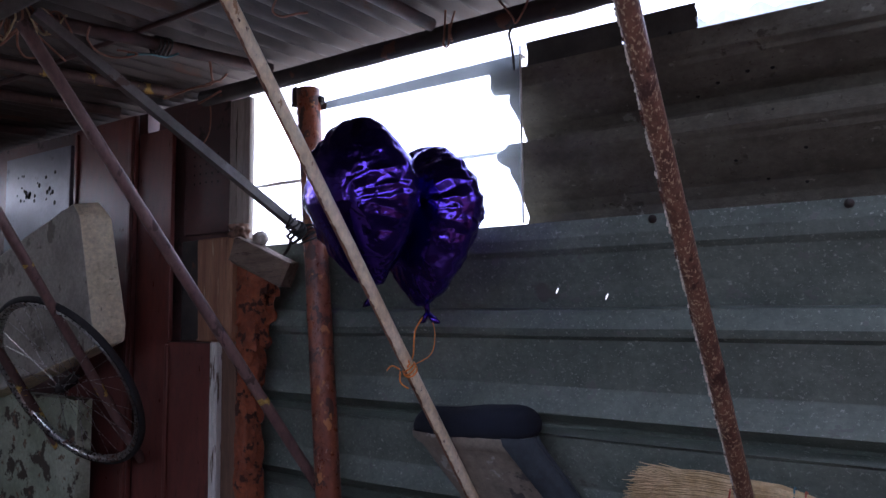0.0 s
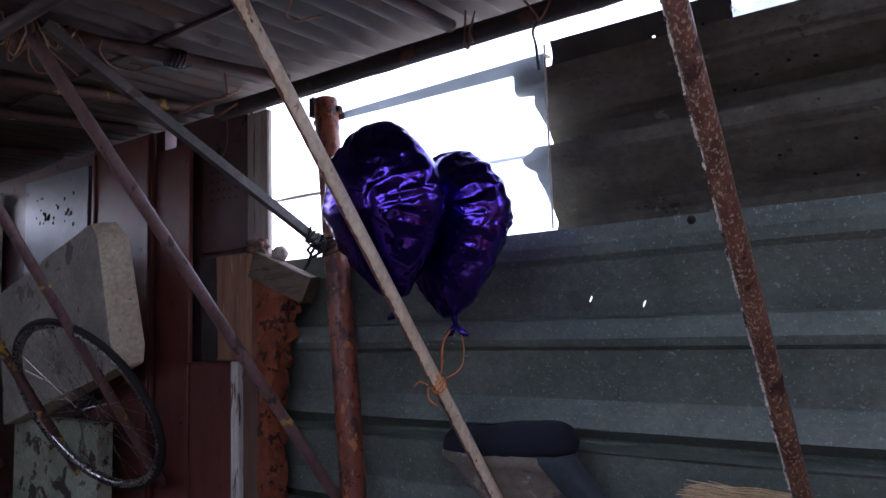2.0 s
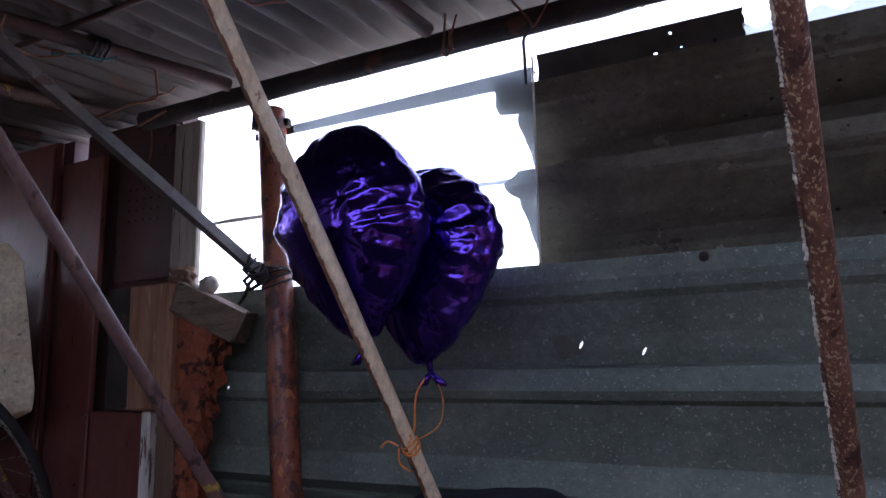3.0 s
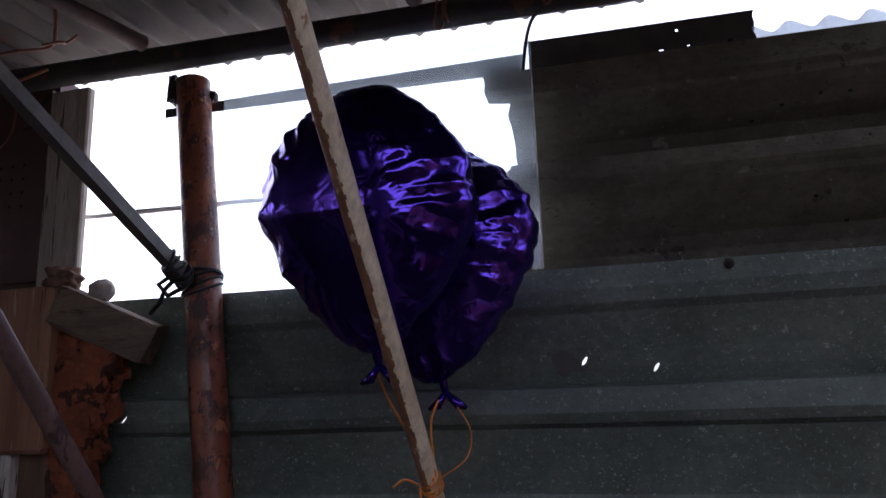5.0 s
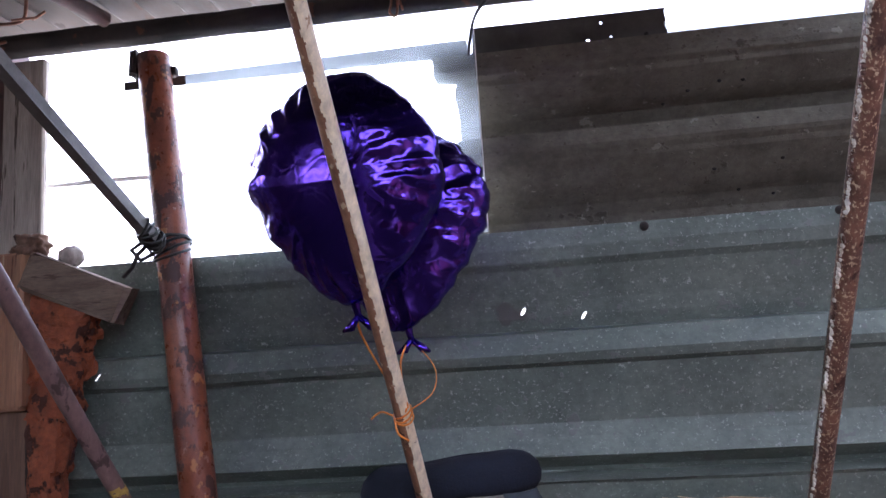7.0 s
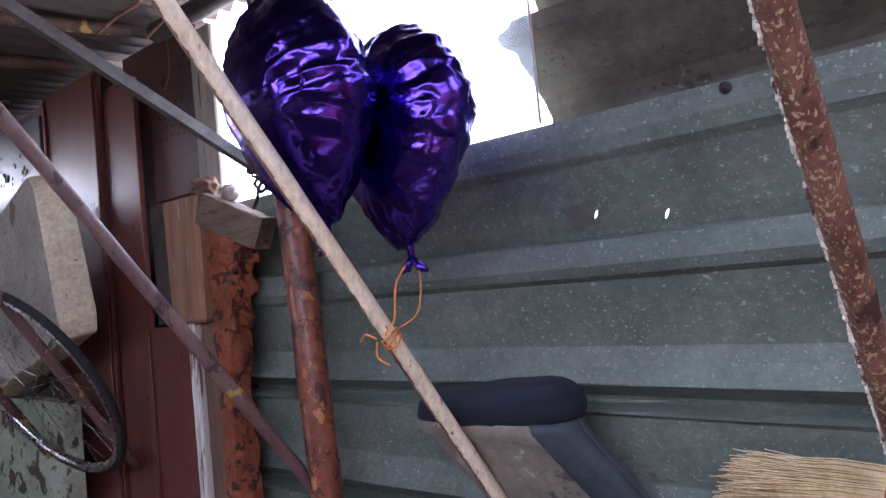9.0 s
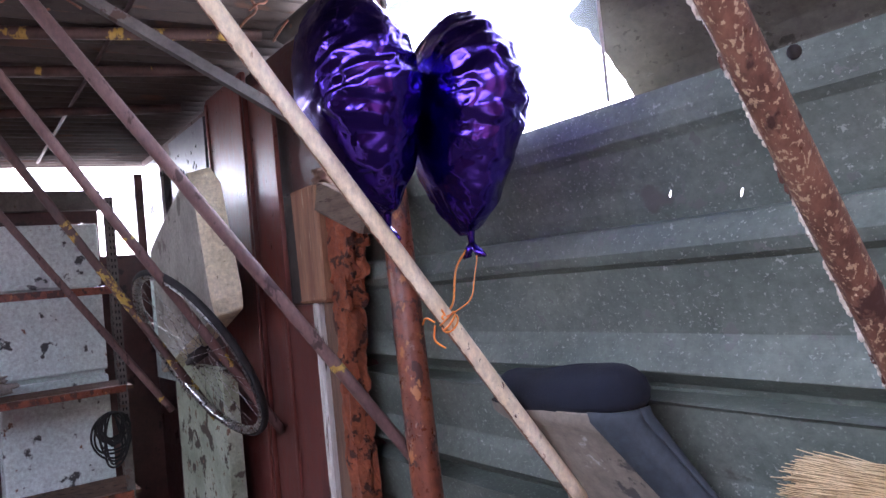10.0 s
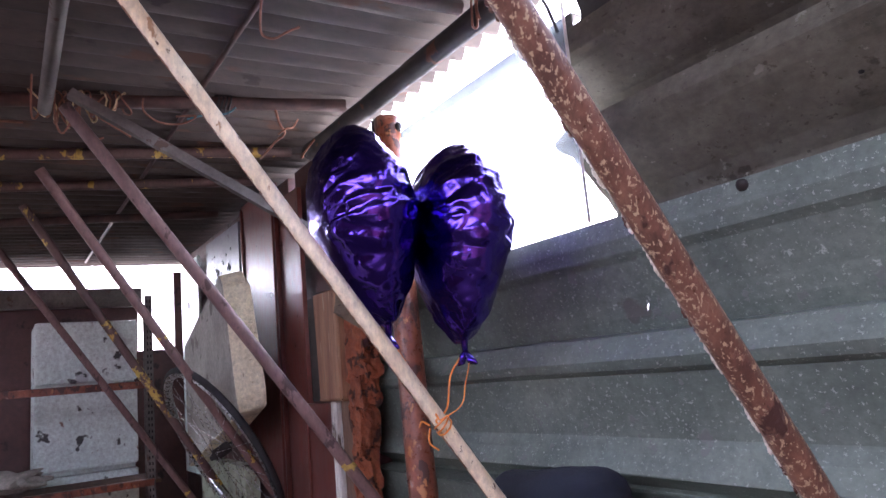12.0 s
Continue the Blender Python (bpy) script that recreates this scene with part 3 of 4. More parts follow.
PA, PB = (-1.099, 0.928, 2.0), (-1.022, 1.606, 1.0)
pole = thing("strut", along(PA, PB, 2, 0.925), "cream painted bar, rusty along one side, balloons tied to it", "strut", "slanting struts along the wall")
bm = bmesh.new()
tube(bm, between(along(PA, PB, 2, 2.15), along(PA, PB, 2, 0.925), 40), 0.0150, 14, rough=0.03)
part("bar", bm, "cream_paint", pole, "", True)
bm = bmesh.new()
tube(bm, between(along(PA, PB, 2, 2.149), along(PA, PB, 2, 0.927), 420), 0.0156, 44, rough=0.03)
gone = []
for f in bm.faces:
    c = f.calc_center_median()
    off = c - along(PA, PB, 2, c.z)
    if off.x + 0.2 * off.y > 0.004 * noise.noise(c * 38) + 0.003 * noise.noise(c * 110) - 0.003:
        gone.append(f)
bmesh.ops.delete(bm, geom=gone, context="FACES")
part("rusted_side", bm, "rust_side", pole, "rust-brown side where the paint is gone", True)
QA, QB = (-0.328, 0.958, 1.9), (-0.310, 1.540, 1.05)
pipe = thing("strut", along(QA, QB, 2, 0.84), "thick rusty pipe with peeling paint slanting to the wall", "strut", "slanting struts along the wall")
bm = bmesh.new()
tube(bm, between(along(QA, QB, 2, 2.16), along(QA, QB, 2, 0.84), 60), 0.0172, 18, rough=0.03)
part("pipe", bm, "rust_pipe", pipe, "", True)
bm = bmesh.new()
axis = (Vector(QB) - Vector(QA)).normalized()
side = Vector((-0.86, -0.51, 0)).normalized()
side = (side - axis * side.dot(axis)).normalized()
n = 190
for i in range(n):
    c = along(QA, QB, 2, 2.12 - 1.22 * i / n) + side * (0.0162 + 0.001 * random.random())
    if noise.noise((0, 0, i * 0.21)) < -0.28:
        continue
    g = bmesh.ops.create_icosphere(bm, subdivisions=1, radius=1.0)
    s = Vector((random.uniform(0.0025, 0.005), random.uniform(0.002, 0.005), random.uniform(0.003, 0.009)))
    for v in g["verts"]:
        v.co = c + Vector((v.co.x * s.x, v.co.y * s.y, v.co.z * s.z)) + Vector((0, 0.005 * noise.noise((i * 0.4, 0, 0)), 0))
part("flaking_paint", bm, "flake", pipe, "ridge of curling pale paint flakes", kind="stuff")

# ---- foil balloons ----
def balloon(centre, turn, lean, tip, radius, depth, seed, label):
    """A round foil balloon: two crumpled bulging faces with a puckered seam, drawn out to a neck below."""
    nu, nv = 330, 90
    verts, faces = [], []
    rng = np.random.RandomState(seed)
    ph = rng.uniform(0, 6.28, 6)
    # straight creases: across slope, along slope, spacing, offset
    creases = [(math.sin(t), math.cos(t), length, rng.uniform(0, 9)) for t, length in ((0.12, 0.10), (0.62, 0.078), (-0.55, 0.064), (-0.12, 0.034))]
    m = Matrix.Translation(centre) @ Euler((radians(tip), radians(lean), radians(turn))).to_matrix().to_4x4()
    for s in (1, -1):
        for i in range(nv + 1):
            q = i / nv
            for j in range(nu):
                a = math.tau * j / nu
                down = max(0.0, -math.sin(a))
                rim = radius * (1 + 0.015 * math.sin(3 * a + ph[0]) + 0.02 * abs(math.sin(8 * a + ph[1] + math.sin(3 * a))) * q ** 3)
                x = q * rim * math.cos(a) * (1 - 0.34 * down * q)
                z = q * rim * math.sin(a) * (1 + 0.16 * down)
                bulge = depth * 0.5 * (1 - q ** 2.8) ** 0.6 * (1 - 0.35 * down * q)
                edge = min(1.0, max(0.0, (q - 0.5) / 0.4))
                puck = edge * edge * 0.007 * (1 - 2 * abs(math.sin(9 * a + ph[2] + 1.6 * math.sin(3 * a) + s + 2 * noise.noise((a, q * 2, seed)))))
                p = Vector((x, s * bulge, z))
                fold = 0.007 * noise.noise(p * 6 + Vector((seed, 0, 0)))
                warp = 0.12 * noise.noise(p * 8 + Vector((0, seed, 0)))
                for dx, dz, length, phase in creases:
                    k = (p.x * dx + p.y * dx * 0.7 + p.z * dz) / length + phase + warp
                    reach = min(1.0, max(0.0, 0.7 + 1.8 * noise.noise(p * 7 + Vector((phase * 7, 0, seed)))))
                    fold += 0.11 * length * reach * (abs(k - math.floor(k) - 0.5) - 0.25)
                for size, tilt in ((14, 0.30), (27, 0.26)):
                    far, mids = noise.voronoi(Vector((p.x * size, p.y * size, p.z * size * 1.4 + seed)))
                    away = Vector((p.x * size, p.y * size, p.z * size * 1.4 + seed)) - mids[0]
                    fold += tilt / size * away.dot(noise.noise_vector(mids[0] * 3.7)) * min(1.0, 4 * (far[1] - far[0]))
                calm = max(min(1.0, max(0.0, (q - 0.5) / 0.4)), min(0.9, max(0.0, (x / radius - 0.28) / 0.35)))
                fold *= 0.08 + 0.92 * calm
                out = q ** 4
                x += fold * out * math.cos(a)
                z += fold * out * math.sin(a)
                y = s * (bulge + puck * min(1, (1 - q) * 6) + fold * (1 - out))
                verts.append(m @ Vector((x, y, z)))
    off = (nv + 1) * nu
    for s in (0, 1):
        for i in range(nv):
            for j in range(nu):
                k = (j + 1) % nu
                f = [s * off + i * nu + j, s * off + i * nu + k, s * off + (i + 1) * nu + k, s * off + (i + 1) * nu + j]
                faces.append(f if s else f[::-1])
    me = bpy.data.meshes.new("foil_skin")
    me.from_pydata(verts, [], faces)
    me.materials.append(M["foil"])
    bm = bmesh.new()
    bm.from_mesh(me)
    bmesh.ops.remove_doubles(bm, verts=bm.verts, dist=0.0004)
    neck_at = m @ Vector((0, 0, -radius * 1.16))
    b = thing("balloon", neck_at, label, "balloon", "balloons tied to the bar")
    part("foil_skin", bm, "foil", b, "", True)
    bm = bmesh.new()
    tip = neck_at + Vector((0.012, -0.006, -0.05))
    tube(bm, [neck_at + Vector((0, 0, 0.03)), neck_at, neck_at.lerp(tip, 0.4)], [0.016, 0.008, 0.006], 8)
    for d in (-0.02, 0.016):
        tube(bm, [neck_at.lerp(tip, 0.4), tip + Vector((d, 0, 0.01)), tip + Vector((d * 1.8, 0.004, 0.004))], [0.005, 0.009, 0.003], 6)
    part("tail", bm, "foil", b, "gathered purple foil neck", True)
    return neck_at


KNOT = along(PA, PB, 2, 1.30)
n1 = balloon((-1.108, 1.295, 1.712), -12, 2, 10, 0.186, 0.20, 3, "purple crumpled foil balloon floating on an orange ribbon")
n2 = balloon((-1.046, 1.475, 1.672), -14, -3, -2, 0.186, 0.195, 11, "purple crumpled foil balloon floating behind another one")


def ribbon(pts, r=0.0022):
    bm = bmesh.new()
    fine = []
    pts = [Vector(p) for p in pts]
    for i in range(len(pts) - 1):
        p0, p1, p2, p3 = pts[max(i - 1, 0)], pts[i], pts[i + 1], pts[min(i + 2, len(pts) - 1)]
        for k in range(8):
            t = k / 8
            fine.append(0.5 * (2 * p1 + (p2 - p0) * t + (2 * p0 - 5 * p1 + 4 * p2 - p3) * t * t + (3 * p1 - p0 - 3 * p2 + p3) * t ** 3))
    tube(bm, fine + [pts[-1]], r, 5)
    return bm


rib = thing("ribbon", KNOT, "orange ribbon knotted round the cream bar, holding the balloons", "ribbon")
K = KNOT
part("string", ribbon([n1 + Vector((0, 0, -0.02)), n1.lerp(K, 0.3) + Vector((-0.012, 0, 0)), n1.lerp(K, 0.7), K + Vector((0.012, -0.02, 0.02)), K]), "orange", rib, "", True)
part("string", ribbon([n2 + Vector((0, 0, -0.02)), n2.lerp(K, 0.4) + Vector((-0.01, -0.005, 0)), n2.lerp(K, 0.8), K + Vector((0.01, -0.02, 0.01)), K]), "orange", rib, "", True)
part("loop", ribbon([n2 + Vector((0.004, 0, -0.03)), n2.lerp(K, 0.35) + Vector((0.03, 0.01, 0.01)), K + Vector((0.062, 0.02, 0.075)), K + Vector((0.055, 0.01, 0.035)), K + Vector((0.02, -0.018, 0.01))], 0.0013), "orange", rib, "", True)
d = (Vector(PB) - Vector(PA)).normalized()
u = d.cross(Vector((1, 0, 0))).normalized()
w = d.cross(u)
for i in range(3):
    part("knot_turn", ribbon([K + d * (0.006 * (i - 1)) + (u * math.cos(a) + w * math.sin(a)) * 0.0175 + d * 0.006 * math.sin(a + i) for a in [math.tau * k / 8 for k in range(9)]], 0.0019), "orange", rib, "", True)
part("loose_end", ribbon([K + Vector((-0.015, -0.02, 0)), K + Vector((-0.035, -0.025, 0.008)), K + Vector((-0.055, -0.02, -0.004))], 0.002), "orange", rib, "", True)
part("loose_end", ribbon([K + Vector((-0.012, -0.022, -0.005)), K + Vector((-0.005, -0.03, -0.03)), K + Vector((0.012, -0.02, -0.045))], 0.002), "orange", rib, "", True)

# ---- tub and broom on the plinth ----
def oval_ring(cx, cy, z, a, b, n=40, power=2.6, tilt=0.0):
    out = []
    for k in range(n):
        t = math.tau * k / n
        c, s = math.cos(t), math.sin(t)
        x = a * math.copysign(abs(c) ** (2 / power), c)
        y = b * math.copysign(abs(s) ** (2 / power), s)
        out.append(Vector((cx + x, cy + y, z + tilt * y)))
    return out


def loft(bm, rings, cap=True):
    vr = [[bm.verts.new(p) for p in r] for r in rings]
    n = len(vr[0])
    for a, b in zip(vr, vr[1:]):
        for k in range(n):
            bm.faces.new((a[k], a[(k + 1) % n], b[(k + 1) % n], b[k]))
    if cap:
        bm.faces.new(vr[0][::-1])
        bm.faces.new(vr[-1])


tub = thing("tub", (-0.95, 1.66, 0.70), "scuffed grey plastic tub with a dark navy padded top", "tub")


def tub_ring(z, grow=0.0, n=48):
    """One level of the tub: it leans back to the wall and narrows downwards."""
    f = min(1.0, max(0.0, (z - 0.93) / 0.18))
    return oval_ring(-0.915 - 0.085 * f, 1.684 - 0.066 * f, z, 0.16 + 0.018 * f + grow, 0.016 + 0.044 * f + grow, n, 3.2)


bm = bmesh.new()
loft(bm, [tub_ring(0.70 + 0.42 * i / 14) for i in range(15)])
for v in bm.verts:
    v.co.y += 0.005 * noise.noise(v.co * 9)
part("body", bm, "grey_plastic", tub, "", True)
bm = bmesh.new()
loft(bm, [tub_ring(1.085, 0.0035), tub_ring(1.10, 0.008), tub_ring(1.118, 0.0035)], False)
part("rolled_rim", bm, "grey_plastic", tub, "worn rolled rim", True)
bm = bmesh.new()
rings = []
for h, g in ((0.0, 0.002), (0.012, 0.010), (0.03, 0.012), (0.05, 0.006), (0.064, -0.008), (0.072, -0.024), (0.076, -0.045)):
    ring = oval_ring(-0.992, 1.618, 1.112 + h, 0.178 + g, 0.058 + g, 48, 2.4)
    rings.append([p + Vector((0, 0, 0.08 * (p.x + 0.992) + 0.006 * noise.noise(p * 12))) for p in ring])
loft(bm, rings)
part("pad", bm, "navy", tub, "dark navy fuzzy pad", True)
# a sheet of dull blue plastic hanging over one side
sheet = []
for i in range(13):
    z = 1.125 - 0.019 * i
    ring = tub_ring(z, 0.006 + 0.0011 * i, 96)
    sheet.append([p + Vector((0.0045 * i * max(0.0, math.cos(math.tau * k / 96)), 0.004 * math.sin(0.9 * k) * i / 12, -0.006 * math.sin(0.4 * k) * (i == 12))) for k, p in enumerate(ring) if k < 12] )
bm = bmesh.new()
wave_sheet(bm, sheet, 0.002, (-0.7, 0.3, 0))
part("side_sheet", bm, "blue_plastic", tub, "dull blue plastic sheet hanging over the side", True)
bm = bmesh.new()
sheet = []
for i in range(13):
    z = 1.125 - 0.019 * i
    ring = tub_ring(z, 0.006 + 0.0011 * i, 96)
    sheet.append([ring[k % 96] + Vector((0.0045 * i * max(0.0, math.cos(math.tau * k / 96)), 0.003 * math.sin(0.9 * k) * i / 12, 0)) for k in range(80, 97)])
wave_sheet(bm, sheet, 0.002, (-0.7, 0.3, 0))
part("side_sheet", bm, "blue_plastic", tub, "dull blue plastic sheet hanging over the side", True)

broom = thing("broom", (-0.38, 1.59, 0.97), "straw whisk broom wedged between rusty pipe and wall", "broom")
bm = bmesh.new()
for i in range(1500):
    v = random.uniform(-1, 1)
    w_ = random.uniform(-1, 1) * math.sqrt(max(0, 1 - v * v * 0.6))
    e = random.gauss(0, 0.012)
    p0 = Vector((-0.135, 1.645 + 0.020 * w_, 0.996 + 0.040 * v))
    p1 = Vector((-0.265, 1.645 + 0.036 * w_, 0.994 + 0.075 * v))
    p2 = Vector((-0.42, 1.645 + 0.036 * w_, 0.990 + 0.084 * v + random.gauss(0, 0.004)))
    p3 = Vector((-0.578 + 0.028 * v * v + e, 1.652 + 0.038 * w_ + random.gauss(0, 0.004), 0.978 + 0.094 * v + random.gauss(0, 0.007)))
    tube(bm, [p0, p1, p2, p3], [0.0016, 0.0019, 0.0017, 0.0009], 4, close=False)
part("bristles", bm, "straw", broom, "bundle of dry straw bristles", kind="stuff")
bm = bmesh.new()
loft(bm, [[Vector((x + 0.03, 1.648 + r * 0.45 * math.cos(a), 0.992 + r * 0.95 * math.sin(a))) for a in [math.tau * k / 20 for k in range(20)]] for x, r in ((-0.53, 0.076), (-0.42, 0.078), (-0.31, 0.074), (-0.22, 0.055), (-0.17, 0.038), (-0.10, 0.016))])
part("core", bm, "straw", broom, "", True)
for x, r, mt in ((-0.405, 0.083, "thread_red"), (-0.283, 0.078, "thread_blue"), (-0.262, 0.072, "thread_red")):
    bm = bmesh.new()
    tube(bm, [Vector((x + 0.03 + 0.004 * math.sin(3 * a) + 0.02 * math.sin(a), 1.646 + r * 0.53 * math.cos(a), 0.993 + r * math.sin(a))) for a in [math.tau * k / 24 for k in range(25)]], 0.002, 5, close=False)
    part("stitching", bm, mt, broom, "", True)
bm = bmesh.new()
tube(bm, between((-0.13, 1.645, 0.995), (0.62, 1.655, 0.971), 10), 0.012, 10)
part("handle", bm, "timber", broom, "", True)

# ---- maroon panels and clutter at the end of the wall ----
def panel(name, x0, x1, z0, z1, y, material, label, category, holes=(), edge=0.018):
    p = thing(name, ((x0 + x1) / 2, y, z0), label, category)
    bm = bmesh.new()
    box(bm, x0, x1, y, y + edge, z0, z1, bevel=0.003)
    part("sheet", bm, material, p)
    for hx, hz, r in holes:
        bm = bmesh.new()
        g = bmesh.ops.create_circle(bm, cap_ends=True, segments=10, radius=r)
        for v in g["verts"]:
            v.co = Vector((hx + v.co.x, y - 0.002, hz + v.co.y))
        part("hole", bm, "hole", p)
    return p


rnd = random.Random(5)
panel("perforated_panel", -2.37, -2.105, 1.735, 2.235, 1.715, "maroon_dark", "dark maroon sheet-metal panel with rows of small holes", "panel",
      [(-2.31 + 0.035 * i, 1.93 + 0.035 * j + 0.004 * rnd.random(), 0.0045) for i in range(5) for j in range(4)])
panel("door_frame_strip", -2.60, -2.385, 0.0, 2.16, 1.665, "maroon", "narrow maroon painted strip", "panel")
door = panel("maroon_door", -3.06, -2.61, 0.0, 2.24, 1.650, "maroon", "glossy maroon door panel leaning on the wall", "door")
low = panel("maroon_panel", -2.375, -2.085, 0.0, 1.33, 1.650, "maroon", "maroon panel below a timber block", "panel")
panel("white_perforated_panel", -3.66, -3.08, 1.50, 2.18, 1.640, "lavender", "bluish white enamel panel with punched holes", "panel",
      [(-3.55 + 0.36 * rnd.random(), 1.93 + 0.16 * rnd.random(), rnd.choice((0.006, 0.009, 0.011))) for i in range(26)])
panel("enamel_sheet", -4.48, -4.06, 0.95, 2.2, 1.690, "white_enamel", "white enamel panel standing in the far corner", "panel")

for owner, y, xs, z0, z1 in ((door, 1.650, (-3.04, -2.63), 0.02, 2.22), (low, 1.650, (-2.362, -2.10), 0.02, 1.32)):
    for x in xs:
        bm = bmesh.new()
        box(bm, x - 0.011, x + 0.011, y - 0.010, y - 0.001, z0, z1, bevel=0.004)
        part("batten", bm, "maroon", owner)
bm = bmesh.new()
box(bm, -2.105, -1.99, 1.712, 1.732, 1.70, 2.225, bevel=0.004, jitter=0.002)
solo("window_board", bm, "grey_timber", "weathered upright board beside the wall opening", "board")

bm = bmesh.new()
box(bm, -2.137, -1.953, 1.604, 1.70, 1.340, 1.698, bevel=0.006, jitter=0.004)
solo("timber_block", bm, "timber", "pale squared timber block on a plank", "timber block")
bm = bmesh.new()
box(bm, -2.262, -2.141, 1.632, 1.648, 1.338, 1.70, bevel=0.003, jitter=0.002)
solo("dark_board", bm, "black_steel", "dark grey-green board beside the timber block", "board")
bm = bmesh.new()
box(bm, -0.13, 0.115, -0.035, 0.03, -0.046, 0.046, Matrix.Translation((-1.838, 1.652, 1.608)) @ Euler((0, radians(24), radians(9))).to_matrix().to_4x4(), 0.008, 0.004)
solo("timber_offcut", bm, "worn_timber", "short weathered timber offcut slanting beside the post", "timber")
bm = bmesh.new()
box(bm, -2.078, -2.048, 1.620, 1.686, 0.0, 1.336, bevel=0.004, jitter=0.003)
solo("plank", bm, "white_timber", "narrow plank with flaking white paint", "plank")
bm = bmesh.new()
box(bm, -2.042, -1.952, 1.64, 1.69, 0.0, 1.336, bevel=0.005, jitter=0.003)
solo("plank", bm, "brown_timber", "dark brown weathered plank beside a white one", "plank")
for i, (x, z, sx, sz) in enumerate(((-1.885, 1.545, 0.15, 0.10), (-1.895, 1.45, 0.13, 0.10), (-1.905, 1.36, 0.10, 0.10), (-1.915, 1.26, 0.075, 0.12), (-1.92, 1.14, 0.06, 0.14), (-1.92, 0.99, 0.065, 0.17), (-1.915, 0.81, 0.07, 0.22))):
    bm = bmesh.new()
    box(bm, -0.5, 0.5, -0.5, 0.5, -0.5, 0.5)
    bmesh.ops.subdivide_edges(bm, edges=bm.edges[:], cuts=9, use_grid_fill=True)
    for v in bm.verts:
        q = v.co.copy()
        round_ = 1 - 0.22 * max(0, q.length - 0.6)
        q *= round_
        q += Vector((noise.noise(v.co * 3 + Vector((i * 5, 0, 0))), noise.noise(v.co * 3 + Vector((0, i * 5, 9))), noise.noise(v.co * 3 + Vector((4, 0, i * 5))))) * 0.16
        q += Vector((noise.noise(v.co * 9 + Vector((i, 0, 0))), 0, noise.noise(v.co * 9 + Vector((0, i, 0))))) * 0.07
        v.co = Vector((x + q.x * sx, 1.66 + q.y * 0.07, z + q.z * sz))
    solo("broken_brick", bm, "brick", "crumbling red clay brick stacked in the wall corner", "brick", False, "bricks in the corner")

# slab
slab = thing("foam_slab", (-2.9, 1.5, 1.1), "thick yellowed polystyrene slab standing on a pale green panel", "foam slab")
bm = bmesh.new()
front = [(-3.54, 1.485, 1.64), (-2.66, 1.425, 1.855), (-2.60, 1.42, 1.80), (-2.50, 1.425, 1.38), (-2.48, 1.43, 1.315), (-3.40, 1.46, 1.07)]
rear = [(-3.49, 1.60, 1.64), (-2.60, 1.50, 1.868), (-2.53, 1.515, 1.80), (-2.435, 1.525, 1.40), (-2.45, 1.53, 1.335), (-3.36, 1.58, 1.07)]
f1 = [bm.verts.new(p) for p in front]
f2 = [bm.verts.new(p) for p in rear]
bm.faces.new(f1[::-1])
bm.faces.new(f2)
for k in range(len(f1)):
    l = (k + 1) % len(f1)
    bm.faces.new((f1[k], f1[l], f2[l], f2[k]))
bmesh.ops.recalc_face_normals(bm, faces=bm.faces[:])
bmesh.ops.bevel(bm, geom=bm.edges[:], offset=0.012, segments=3, affect="EDGES", profile=0.6)
# front face gets a darker grey foam: its shade is put into the colour
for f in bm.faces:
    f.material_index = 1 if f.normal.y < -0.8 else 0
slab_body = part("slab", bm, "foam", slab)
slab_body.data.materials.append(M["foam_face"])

panel("green_panel", -3.45, -2.76, 0.0, 1.10, 1.53, "pale_green", "pale green enamel appliance panel with rust spots", "panel", edge=0.06)

# bicycle wheel
wc = Vector((-2.60, 1.40, 1.185))
wn_ = Vector((-0.10, 0.863, 0.458)).normalized()
wx = Vector((0.6, 0.4, -0.5))
wx = (wx - wn_ * wx.dot(wn_)).normalized()
wy = wn_.cross(wx)
wheel = thing("bicycle_wheel", wc - Vector((0, 0, 0.35)), "old bicycle wheel with dull rim leaning on clutter", "bicycle wheel")


def torus(bm, R, prof, n=72):
    rings = []
    for i in range(n):
        a = math.tau * i / n
        rad = wx * math.cos(a) + wy * math.sin(a)
        rings.append([bm.verts.new(wc + rad * (R + p) + wn_ * q) for p, q in prof])
    k = len(prof)
    for i in range(n):
        for j in range(k):
            bm.faces.new((rings[i][j], rings[i][(j + 1) % k], rings[(i + 1) % n][(j + 1) % k], rings[(i + 1) % n][j]))


bm = bmesh.new()
torus(bm, 0.330, [(-0.010, -0.006), (0, -0.0145), (0.011, -0.0155), (0.011, -0.0125), (0.001, -0.008), (0.001, 0.008), (0.011, 0.0125), (0.011, 0.0155), (0, 0.0145), (-0.010, 0.006)])
part("rim", bm, "chrome", wheel, "", True)
bm = bmesh.new()
torus(bm, 0.347, [(0.011 * math.cos(a), 0.013 * math.sin(a)) for a in [math.tau * k / 10 for k in range(10)]])
part("tyre", bm, "rubber", wheel, "", True)
bm = bmesh.new()
tube(bm, [wc - wn_ * 0.05, wc - wn_ * 0.035, wc - wn_ * 0.03, wc + wn_ * 0.03, wc + wn_ * 0.035, wc + wn_ * 0.05], [0.008, 0.012, 0.022, 0.022, 0.012, 0.008], 14)
part("hub", bm, "black_steel", wheel, "", True)
for i in range(28):
    a = math.tau * i / 28
    s = 1 if i % 2 else -1
    b = a + (0.5 if (i // 2) % 2 else -0.5)
    bm = bmesh.new()
    tube(bm, [wc + wn_ * 0.03 * s + (wx * math.cos(b) + wy * math.sin(b)) * 0.02, wc + (wx * math.cos(a) + wy * math.sin(a)) * 0.323], 0.0011, 5)
    part("spoke", bm, "chrome", wheel)

